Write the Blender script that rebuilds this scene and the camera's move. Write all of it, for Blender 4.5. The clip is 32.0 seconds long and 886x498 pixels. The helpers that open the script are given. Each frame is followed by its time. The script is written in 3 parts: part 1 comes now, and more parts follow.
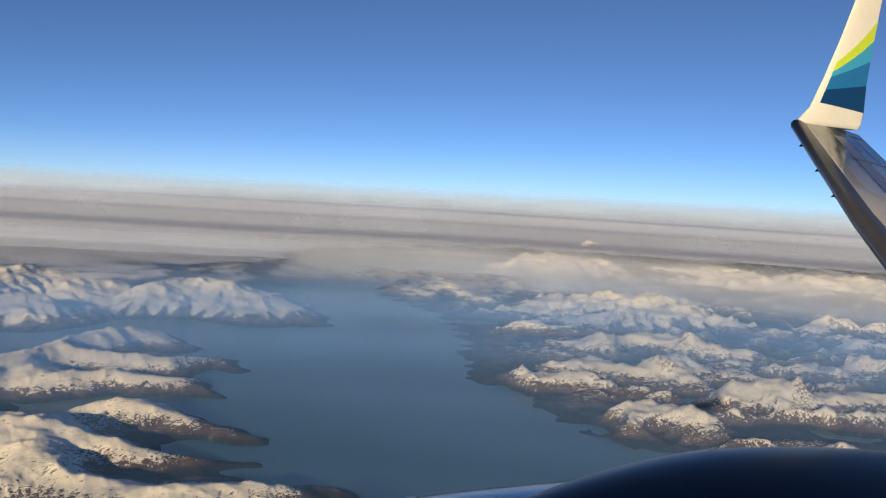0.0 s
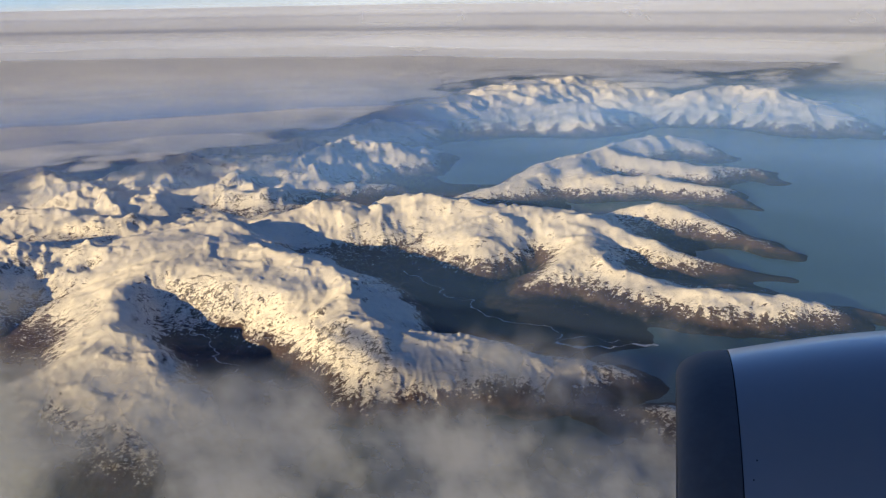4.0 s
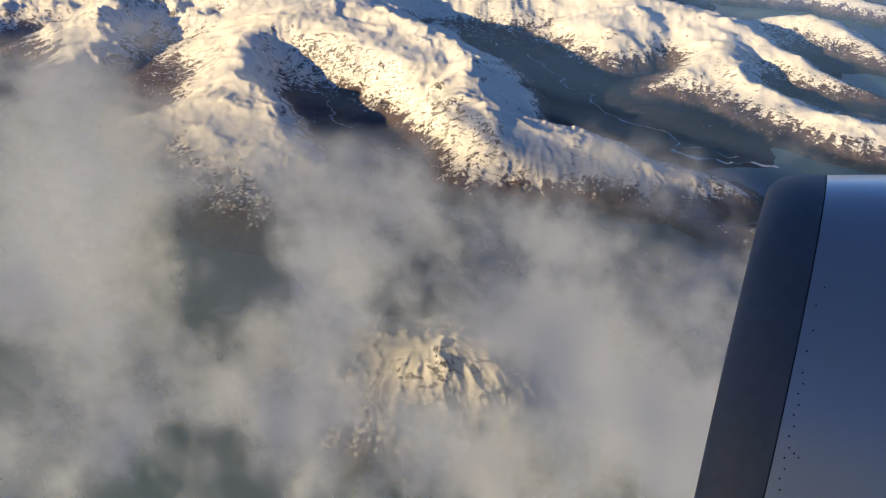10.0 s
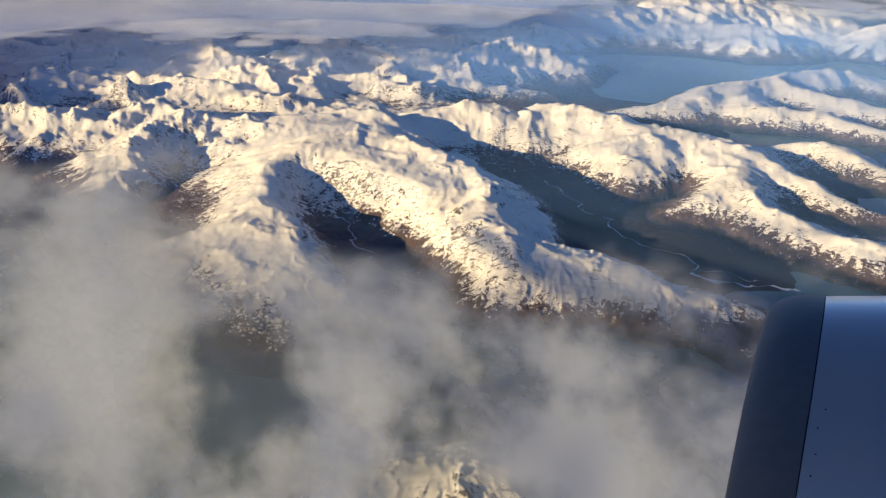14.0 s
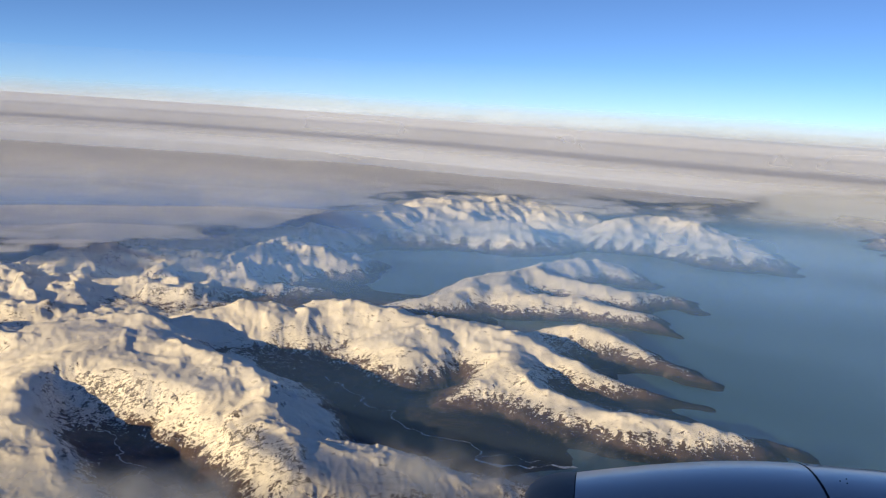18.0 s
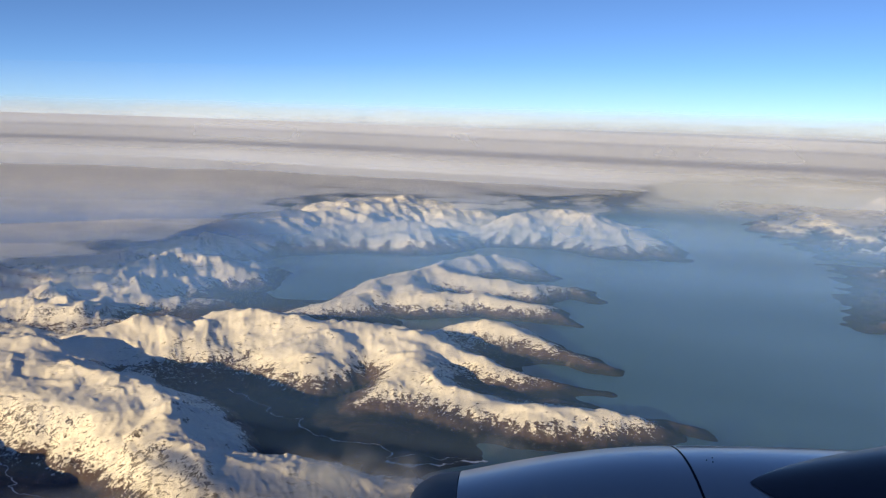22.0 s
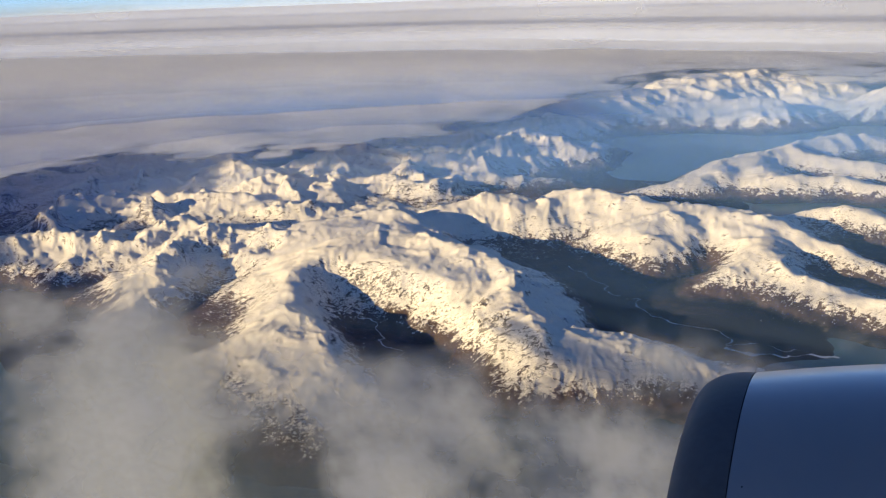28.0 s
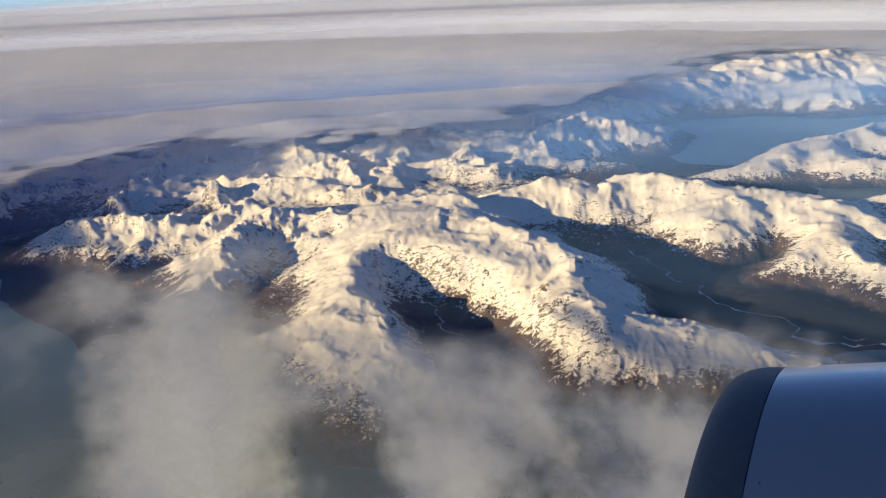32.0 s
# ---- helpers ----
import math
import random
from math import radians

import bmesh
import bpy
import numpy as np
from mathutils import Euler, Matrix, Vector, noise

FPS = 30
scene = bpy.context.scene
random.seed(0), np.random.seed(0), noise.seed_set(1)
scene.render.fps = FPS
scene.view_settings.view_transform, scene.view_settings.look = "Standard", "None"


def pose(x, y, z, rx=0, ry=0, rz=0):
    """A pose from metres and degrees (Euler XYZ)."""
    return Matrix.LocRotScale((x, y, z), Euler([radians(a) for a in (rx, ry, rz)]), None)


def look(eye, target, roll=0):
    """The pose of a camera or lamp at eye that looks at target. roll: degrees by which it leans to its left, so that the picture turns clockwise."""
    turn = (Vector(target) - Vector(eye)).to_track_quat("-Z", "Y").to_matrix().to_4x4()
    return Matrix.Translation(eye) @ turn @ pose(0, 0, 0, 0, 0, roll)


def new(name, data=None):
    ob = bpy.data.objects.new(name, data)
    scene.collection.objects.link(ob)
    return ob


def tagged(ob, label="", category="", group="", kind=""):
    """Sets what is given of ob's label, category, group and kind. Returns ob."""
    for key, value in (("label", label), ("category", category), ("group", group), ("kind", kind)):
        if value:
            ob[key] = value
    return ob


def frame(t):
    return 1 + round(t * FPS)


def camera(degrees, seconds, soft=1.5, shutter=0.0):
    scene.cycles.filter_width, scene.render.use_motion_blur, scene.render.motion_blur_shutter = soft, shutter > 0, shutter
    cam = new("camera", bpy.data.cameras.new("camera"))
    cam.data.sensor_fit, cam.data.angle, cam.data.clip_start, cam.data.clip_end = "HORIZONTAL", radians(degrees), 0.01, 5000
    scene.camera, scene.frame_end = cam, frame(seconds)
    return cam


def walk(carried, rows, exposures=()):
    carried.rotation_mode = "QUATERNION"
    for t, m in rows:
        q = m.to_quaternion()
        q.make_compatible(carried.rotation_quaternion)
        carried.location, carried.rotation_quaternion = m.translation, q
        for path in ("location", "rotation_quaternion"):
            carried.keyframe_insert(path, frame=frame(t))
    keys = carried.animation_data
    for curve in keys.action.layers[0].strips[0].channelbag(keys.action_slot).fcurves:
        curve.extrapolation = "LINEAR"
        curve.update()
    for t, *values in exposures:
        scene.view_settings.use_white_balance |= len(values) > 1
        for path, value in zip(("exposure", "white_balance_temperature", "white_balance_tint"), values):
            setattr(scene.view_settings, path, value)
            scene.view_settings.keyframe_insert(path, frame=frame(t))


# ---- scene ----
# ================= camera =================
cam = camera(54.26, 32.0, soft=1.2)
PATH = [
    (0.0, -0.303, 0.000, 0.013, 86.06, -3.01, -25.89),
    (0.5, -0.298, 0.000, 0.009, 84.73, -1.96, -23.64),
    (1.0, -0.293, 0.000, 0.006, 83.55, -1.09, -20.58),
    (1.5, -0.288, 0.000, 0.003, 82.12, -0.71, -16.32),
    (2.0, -0.282, 0.000, -0.000, 80.03, -0.21, -10.60),
    (2.5, -0.276, 0.000, -0.003, 78.50, 0.75, -4.61),
    (3.0, -0.270, 0.000, -0.006, 77.17, 2.14, 0.03),
    (3.5, -0.263, 0.000, -0.008, 75.26, 2.56, 4.17),
    (4.0, -0.257, 0.000, -0.010, 73.06, 1.60, 8.23),
    (4.5, -0.250, 0.000, -0.012, 71.94, 1.18, 11.30),
    (6.5, -0.219, 0.000, -0.019, 72.12, -1.97, 19.11),
    (7.0, -0.211, 0.000, -0.020, 72.45, -1.97, 19.36),
    (7.5, -0.202, 0.000, -0.021, 72.33, -2.04, 19.69),
    (8.0, -0.193, 0.000, -0.021, 70.65, -2.37, 19.59),
    (8.5, -0.184, 0.000, -0.022, 67.81, -2.59, 19.10),
    (9.0, -0.175, 0.000, -0.022, 65.28, -2.82, 18.92),
    (9.5, -0.165, 0.000, -0.023, 62.02, -2.84, 18.46),
    (10.0, -0.155, 0.000, -0.023, 58.67, -2.74, 18.16),
    (10.5, -0.145, 0.000, -0.023, 57.29, -2.81, 18.19),
    (11.0, -0.135, 0.000, -0.022, 57.37, -2.75, 18.46),
    (11.5, -0.124, 0.000, -0.022, 57.78, -2.55, 18.72),
    (12.0, -0.113, 0.000, -0.021, 58.39, -2.26, 18.85),
    (12.5, -0.102, 0.000, -0.020, 59.67, -2.05, 18.84),
    (13.0, -0.091, 0.000, -0.019, 61.64, -1.97, 18.79),
    (13.5, -0.079, 0.000, -0.018, 64.21, -1.98, 18.91),
    (14.0, -0.067, 0.000, -0.017, 66.80, -2.16, 19.31),
    (14.5, -0.055, 0.000, -0.016, 69.94, -2.25, 19.49),
    (16.5, -0.004, 0.000, -0.008, 77.53, -3.80, 12.70),
    (17.0, 0.009, 0.000, -0.006, 79.06, -4.17, 9.73),
    (17.5, 0.022, 0.000, -0.003, 79.90, -3.99, 7.12),
    (18.0, 0.036, 0.000, -0.001, 80.38, -3.23, 4.55),
    (18.5, 0.050, 0.000, 0.002, 80.40, -2.73, 2.50),
    (19.0, 0.064, 0.000, 0.005, 80.55, -2.38, 0.69),
    (19.5, 0.078, 0.000, 0.008, 80.60, -2.31, -1.02),
    (20.0, 0.093, 0.000, 0.011, 80.15, -2.36, -2.00),
    (20.5, 0.108, 0.000, 0.014, 80.23, -2.37, -2.18),
    (21.0, 0.123, 0.000, 0.018, 80.49, -2.10, -2.59),
    (21.5, 0.138, 0.000, 0.021, 80.59, -1.70, -2.67),
    (22.0, 0.153, 0.000, 0.025, 80.71, -1.41, -2.43),
    (22.5, 0.169, 0.000, 0.029, 80.66, -1.13, -2.04),
    (23.0, 0.185, 0.000, 0.033, 79.90, -1.12, -1.27),
    (23.5, 0.201, 0.000, 0.037, 79.26, -0.46, -0.13),
    (24.0, 0.217, 0.000, 0.042, 79.44, 0.11, 0.88),
    (24.5, 0.233, 0.000, 0.046, 79.27, 0.19, 1.96),
    (26.5, 0.301, 0.000, 0.065, 75.92, 1.22, 9.68),
    (27.0, 0.318, 0.000, 0.071, 74.52, 1.38, 12.84),
    (27.5, 0.336, 0.000, 0.076, 73.16, 2.06, 16.62),
    (28.0, 0.353, 0.000, 0.081, 73.01, 2.56, 19.45),
    (28.5, 0.371, 0.000, 0.087, 73.31, 2.48, 21.11),
    (29.0, 0.389, 0.000, 0.093, 73.24, 2.23, 21.83),
    (29.5, 0.408, 0.000, 0.098, 73.02, 2.37, 22.18),
    (30.0, 0.426, 0.000, 0.104, 72.78, 2.63, 22.39),
    (30.5, 0.445, 0.000, 0.110, 72.67, 2.90, 22.52),
    (31.0, 0.464, 0.000, 0.117, 72.70, 3.10, 22.70),
    (31.5, 0.483, 0.000, 0.123, 72.60, 3.24, 22.93),
    (32.0, 0.502, 0.000, 0.129, 72.19, 3.50, 23.33),
]
walk(cam, [(t, pose(x, y, z, rx, ry, rz)) for t, x, y, z, rx, ry, rz in PATH],
     exposures=((0.0, 0.26), (2.0, 0.44), (4.0, 0.70), (7.0, 0.86), (9.0, 1.06), (11.0, 1.22), (14.0, 1.08), (17.0, 0.70), (24.0, 0.68), (27.0, 0.92), (32.0, 0.97)))

H = 120.0                      # height of the eye over the fjord, model metres (about 1:80)
GROUND = -H

# ================= sky and sun =================
SUN_AZ, SUN_EL = 224.0, 12.5    # degrees clockwise from +y, and above the horizon
world = bpy.data.worlds.new("world")
scene.world = world
world.use_nodes = True
wt = world.node_tree
wt.nodes.clear()
sky = wt.nodes.new("ShaderNodeTexSky")
sky.sky_type, sky.sun_disc = "NISHITA", False
sky.sun_elevation, sky.sun_rotation = radians(SUN_EL), radians(SUN_AZ)
sky.altitude, sky.air_density, sky.dust_density, sky.ozone_density = 9000, 1.0, 1.6, 3.0
bg = wt.nodes.new("ShaderNodeBackground")
bg.inputs["Strength"].default_value = 0.086
wo = wt.nodes.new("ShaderNodeOutputWorld")
wt.links.new(sky.outputs[0], bg.inputs[0])
wt.links.new(bg.outputs[0], wo.inputs[0])
sun_data = bpy.data.lights.new("sun", "SUN")
sun_data.energy, sun_data.angle, sun_data.color = 4.5, radians(0.5), (1.0, 0.755, 0.40)
sun = new("sun", sun_data)
sa, se = radians(SUN_AZ), radians(SUN_EL)
to_sun = Vector((math.sin(sa) * math.cos(se), math.cos(sa) * math.cos(se), math.sin(se)))
sun.matrix_world = look(to_sun * 300, (0, 0, 0))
scene.cycles.transparent_max_bounces = 32


# ================= materials =================
class Mat:
    """A small node builder."""

    def __init__(self, name):
        self.m = bpy.data.materials.new(name)
        self.m.use_nodes = True
        self.t = self.m.node_tree
        self.t.nodes.clear()
        self.out = self.n("ShaderNodeOutputMaterial")

    def n(self, kind, **inputs):
        node = self.t.nodes.new(kind)
        for key, value in inputs.items():
            self.put(node, key.replace("_", " "), value)
        return node

    def put(self, node, key, value):
        socket = node.inputs[key]
        if isinstance(value, bpy.types.NodeSocket):
            self.t.links.new(value, socket)
        else:
            socket.default_value = value

    def math(self, op, a, b=0.0, clamp=False):
        node = self.t.nodes.new("ShaderNodeMath")
        node.operation, node.use_clamp = op, clamp
        self.put(node, 0, a)
        self.put(node, 1, b)
        return node.outputs[0]

    def ramp(self, value, lo, hi, a=0.0, b=1.0):
        node = self.t.nodes.new("ShaderNodeMapRange")
        node.interpolation_type = "SMOOTHSTEP"
        for key, v in (("Value", value), ("From Min", lo), ("From Max", hi), ("To Min", a), ("To Max", b)):
            self.put(node, key, v)
        return node.outputs[0]

    def mix(self, fac, a, b):
        node = self.t.nodes.new("ShaderNodeMix")
        node.data_type = "RGBA"
        self.put(node, 0, fac)
        for socket, v in ((node.inputs[6], a), (node.inputs[7], b)):
            if isinstance(v, bpy.types.NodeSocket):
                self.t.links.new(v, socket)
            else:
                socket.default_value = (*v, 1.0)
        return node.outputs[2]

    def noise(self, vector, scale, detail=6.0, rough=0.6, distortion=0.0):
        node = self.n("ShaderNodeTexNoise", Scale=scale, Detail=detail, Roughness=rough, Distortion=distortion)
        self.t.links.new(vector, node.inputs["Vector"])
        return node.outputs["Fac"]

    def done(self, shader):
        self.t.links.new(shader, self.out.inputs["Surface"])
        return self.m


def paint(name, colour, rough=0.35, metal=0.0, grain=0.04, scale=6.0, bump=0.0, coat=0.0):
    m = Mat(name)
    co = m.n("ShaderNodeTexCoord").outputs["Object"]
    k = m.noise(co, scale, 5.0)
    k2 = m.noise(co, scale * 9, 4.0)
    f = m.math("MULTIPLY", m.math("ADD", k, k2), 0.5)
    dark = tuple(c * (1 - 3 * grain) for c in colour)
    lite = tuple(min(1.0, c * (1 + 2 * grain)) for c in colour)
    col = m.mix(m.ramp(f, 0.3, 0.7), dark, lite)
    b = m.n("ShaderNodeBsdfPrincipled", Base_Color=col, Metallic=metal, Coat_Weight=coat,
            Roughness=m.ramp(k2, 0.3, 0.7, rough * 0.97, rough * 1.03))
    if bump:
        bn = m.n("ShaderNodeBump", Strength=bump, Distance=0.002, Height=k2)
        m.put(b, "Normal", bn.outputs[0])
    return m.done(b.outputs[0])


def land_material():
    """Snow over brown scrub over dark forest, with rock where it is steep; sizes in model metres."""
    m = Mat("snow_rock_forest")
    geo = m.n("ShaderNodeNewGeometry")
    pos = geo.outputs["Position"]
    sep = m.n("ShaderNodeSeparateXYZ", Vector=pos)
    steep = m.n("ShaderNodeSeparateXYZ", Vector=geo.outputs["Normal"]).outputs[2]
    height = m.math("ADD", sep.outputs[2], H)
    lie = m.n("ShaderNodeAttribute")
    lie.attribute_name = "gully"
    rib = lie.outputs["Fac"]
    centred = lambda f, k: m.math("MULTIPLY", m.math("SUBTRACT", f, 0.5), k)
    big = m.noise(pos, 0.035, 4.0)
    mid = m.noise(pos, 0.22, 8.0, 0.65, 0.4)
    fine = m.noise(pos, 1.0, 6.0, 0.62)
    speck = m.noise(pos, 2.6, 3.0, 0.7)
    # streaks that hang down the fall line
    tall = m.n("ShaderNodeMapping", Vector=pos)
    tall.inputs["Scale"].default_value = (1.0, 1.0, 0.16)
    streak = m.noise(tall.outputs[0], 0.85, 5.0, 0.62, 0.35)
    # rock: steep walls, and ledges that break through the snow in patches
    grit = m.math("ADD", centred(fine, 0.9), centred(mid, 0.5))
    wall = m.ramp(m.math("SUBTRACT", m.math("ADD", steep, grit), m.math("MULTIPLY", rib, 0.06)), 0.69, 0.76, 1.0, 0.0)
    wall = m.math("MULTIPLY", wall, m.ramp(streak, 0.43, 0.52, 0.12, 1.0))
    slabs = m.n("ShaderNodeMapping", Vector=pos)
    slabs.inputs["Scale"].default_value = (0.55, 1.0, 0.5)
    slabs.inputs["Rotation"].default_value = (0.0, 0.0, 0.6)
    crumbs = m.noise(slabs.outputs[0], 0.8, 7.0, 0.68, 0.6)
    patch = m.ramp(m.noise(pos, 0.05, 3.0), 0.45, 0.62, 0.0, 0.075)
    slope = m.ramp(steep, 0.86, 0.985, 0.06, -0.03)
    ledge = m.ramp(m.math("ADD", m.math("ADD", crumbs, patch), slope), 0.640, 0.672)
    rock_f = m.math("MAXIMUM", wall, m.math("MULTIPLY", ledge, 0.8))
    # the snow line wanders; snow stays longest in the gullies, less of it on the outer coast
    line = m.math("ADD", height, m.math("ADD", centred(mid, 8.0), centred(streak, 12.0)))
    line = m.math("SUBTRACT", line, m.math("MULTIPLY", rib, 4.2))
    line = m.math("SUBTRACT", line, m.ramp(sep.outputs[0], 120.0, 320.0, 0.0, 1.6))
    snow_f = m.ramp(line, 4.1, 5.3)
    # open ground between the trees keeps crumbs of snow
    glade = m.ramp(m.math("ADD", m.math("ADD", fine, centred(mid, 0.55)), m.ramp(height, 0.2, 4.5, -0.16, 0.02)), 0.585, 0.635)
    forest = m.mix(fine, (0.012, 0.017, 0.023), (0.036, 0.041, 0.046))
    scrub = m.mix(speck, (0.045, 0.032, 0.033), (0.145, 0.101, 0.089))
    wood = m.mix(m.ramp(m.math("ADD", height, centred(mid, 4.0)), 1.0, 2.6), forest, scrub)
    rock = m.mix(mid, (0.045, 0.042, 0.044), (0.17, 0.145, 0.135))
    snow = m.mix(big, (0.83, 0.80, 0.74), (0.90, 0.87, 0.80))
    snow = m.mix(m.ramp(fine, 0.35, 0.6), m.mix(0.30, snow, (0.45, 0.42, 0.42)), snow)
    ground = m.mix(m.math("MAXIMUM", snow_f, m.math("MULTIPLY", glade, 0.8)), wood, snow)
    col = m.mix(rock_f, ground, rock)
    bump = m.n("ShaderNodeBump", Strength=0.55, Distance=0.6,
               Height=m.math("ADD", m.math("MULTIPLY", mid, 0.25), m.math("ADD", m.math("MULTIPLY", fine, 0.5), m.math("MULTIPLY", streak, 0.35))))
    b = m.n("ShaderNodeBsdfPrincipled", Base_Color=col, Roughness=0.85, Normal=bump.outputs[0])
    m.put(b, "Specular IOR Level", 0.2)
    return m.done(b.outputs[0])


def water_material():
    m = Mat("fjord_water")
    pos = m.n("ShaderNodeNewGeometry").outputs["Position"]
    k = m.noise(pos, 0.012, 4.0)
    col = m.mix(k, (0.040, 0.100, 0.118), (0.050, 0.116, 0.134))
    b = m.n("ShaderNodeBsdfPrincipled", Base_Color=col, Roughness=0.32)
    return m.done(b.outputs[0])


def vapour_material(name, colour, scale, lo, hi, most, puff=0.0, grain=0.5, broken=1.2):
    """Vapour: a stored amount, broken up by noise, decides how much light goes straight through."""
    m = Mat(name)
    pos = m.n("ShaderNodeNewGeometry").outputs["Position"]
    amount = m.n("ShaderNodeAttribute")
    amount.attribute_name = "vapour"
    a = amount.outputs["Fac"]
    k = m.noise(pos, scale, 7.0, 0.52, 0.4)
    if hi > lo:
        d = m.math("ADD", a, m.math("MULTIPLY", m.math("SUBTRACT", k, 0.5), broken))
        f = m.math("MULTIPLY", m.ramp(d, lo, hi), most)
        f = m.math("MULTIPLY", f, m.ramp(a, 0.0, 0.15))
    else:
        f = m.math("MULTIPLY", a, m.ramp(k, 0.2, 0.8, 0.75, 1.25))
    dif = m.n("ShaderNodeBsdfDiffuse", Color=(*colour, 1))
    tra = m.n("ShaderNodeBsdfTranslucent", Color=(*colour, 1))
    # droplets scatter to all sides: a very fine relief spreads the light
    bump = m.n("ShaderNodeBump", Strength=1.0, Distance=grain, Height=m.noise(pos, 7.0, 1.0, 0.5))
    if puff:
        wide = m.n("ShaderNodeBump", Strength=1.0, Distance=puff, Height=m.noise(pos, scale * 0.8, 3.0, 0.45, 0.3))
        m.put(bump, "Normal", wide.outputs[0])
    m.put(dif, "Normal", bump.outputs[0])
    m.put(tra, "Normal", bump.outputs[0])
    body = m.n("ShaderNodeMixShader", Fac=0.2)
    m.t.links.new(dif.outputs[0], body.inputs[1])
    m.t.links.new(tra.outputs[0], body.inputs[2])
    clear = m.n("ShaderNodeBsdfTransparent")
    s = m.n("ShaderNodeMixShader", Fac=f)
    m.t.links.new(clear.outputs[0], s.inputs[1])
    m.t.links.new(body.outputs[0], s.inputs[2])
    return m.done(s.outputs[0])


LAND, WATER = land_material(), water_material()
COWL = paint("blue_cowl_paint", (0.41, 0.425, 0.485), 0.30, 0.45, 0.004, 1.2, 0.0, 0.2)
LIP = paint("dull_lip_metal", (0.125, 0.13, 0.155), 0.62, 0.1, 0.05, 3.0)
DARK = paint("dark_fin_paint", (0.030, 0.036, 0.065), 0.35, 0.0, 0.05, 3.0)
BLACK = paint("black_seam", (0.008, 0.008, 0.010), 0.6)
WHITE = paint("white_gloss_paint", (0.78, 0.78, 0.76), 0.25, 0.0, 0.02, 2.0)
GREY = paint("grey_wing_paint", (0.42, 0.43, 0.45), 0.13, 0.0, 0.03, 1.0, 0.0, 0.6)
# shade and dark sky reflection on the leading edge, put into its colour
SLATE = paint("shade_toned_leading_edge", (0.10, 0.105, 0.125), 0.3, 0.5, 0.05, 2.0)
SILVER = paint("reflection_strip_metal", (0.55, 0.56, 0.58), 0.3, 0.9, 0.04, 3.0)
LIME = paint("lime_paint", (0.55, 0.72, 0.05), 0.25, 0.0, 0.02)
CYAN = paint("light_blue_paint", (0.05, 0.36, 0.66), 0.25, 0.0, 0.02)
AZURE = paint("mid_blue_paint", (0.02, 0.17, 0.46), 0.25, 0.0, 0.02)
NAVY = paint("navy_paint", (0.006, 0.05, 0.17), 0.25, 0.0, 0.02)

# ================= height of the land =================
rng = np.random.RandomState(7)
PERM = rng.permutation(512)
GRAD = rng.uniform(0, 2 * np.pi, 512)
GX, GY = np.cos(GRAD), np.sin(GRAD)


def grad_noise(x, y):
    xi, yi = np.floor(x).astype(np.int64), np.floor(y).astype(np.int64)
    fx, fy = x - xi, y - yi
    ux, uy = fx * fx * fx * (fx * (fx * 6 - 15) + 10), fy * fy * fy * (fy * (fy * 6 - 15) + 10)

    def corner(dx, dy):
        k = PERM[(PERM[(xi + dx) & 511] + yi + dy) & 511]
        return GX[k] * (fx - dx) + GY[k] * (fy - dy)

    a = corner(0, 0) * (1 - ux) + corner(1, 0) * ux
    b = corner(0, 1) * (1 - ux) + corner(1, 1) * ux
    return (a * (1 - uy) + b * uy) * 1.5


def fbm(x, y, size, octaves, gain=0.5):
    total, amp, k = 0.0, 1.0, 1.0 / size
    for i in range(octaves):
        total = total + amp * grad_noise(x * k + 17.3 * i, y * k - 9.1 * i)
        amp, k = amp * gain, k * 2.03
    return total


def ridged(x, y, size, octaves, gain=0.5):
    total, amp, k, weight = 0.0, 1.0, 1.0 / size, 1.0
    for i in range(octaves):
        n = 1.0 - np.abs(grad_noise(x * k + 5.7 * i, y * k + 31.1 * i)) * 1.6
        n = np.clip(n, 0, 1) ** 2 * weight
        weight = np.clip(n * 1.6, 0, 1)
        total = total + amp * n
        amp, k = amp * gain, k * 2.07
    return total


# crest lines: x, y and height over the fjord
RIDGES = {}
RIDGES["spine"] = [(-185, 350, 18), (-162, 366, 19), (-141, 330, 18.5), (-124, 326, 18.5), (-91, 308, 17), (-79, 279, 15.5), (-62, 249, 14), (-44, 250, 13), (-28, 251, 12), (-12, 247, 9)]
RIDGES["bowl_rim"] = [(-160, 300, 15.5), (-155, 280, 14), (-142, 253, 13), (-127, 232, 11), (-114, 218, 9.5), (-102, 209, 7), (-90, 199, 3.5)]
RIDGES["left_apron"] = [(-150, 247, 12), (-135, 227, 10), (-122, 212, 8), (-110, 197, 5.5), (-101, 187, 2.5)]
RIDGES["glacier_ramp"] = [(-156, 303, 17), (-164, 281, 15), (-168, 269, 12.5), (-168, 249, 9.5), (-167, 235, 7), (-163, 220, 3.5)]
RIDGES["ice_cap"] = [(-185, 343, 17.5), (-161, 334, 18), (-152, 312, 17), (-134, 303, 16.5), (-108, 295, 16)]
RIDGES["bowl_head"] = [(-155, 280, 14), (-145, 285, 15.5), (-129, 279, 14.5), (-113, 274, 13), (-94, 256, 10.5)]
RIDGES["bowl_right"] = [(-94, 256, 10.5), (-84, 242, 6), (-74, 229, 2)]
RIDGES["near_knoll"] = [(-8, 239, 4), (5, 246, 7), (15, 249, 5)]
RIDGES["near_point"] = [(4, 228, 1.5), (18, 224, 3.5), (32, 220, 6), (40, 213, 5.5)]
RIDGES["cloud_peak"] = [(-62, 124, 7), (-54, 129, 12), (-43, 133, 13.5), (-33, 138, 13), (-25, 142, 10)]
RIDGES["spur_front"] = [(-62, 249, 13), (-56, 238, 8), (-48, 229, 3)]
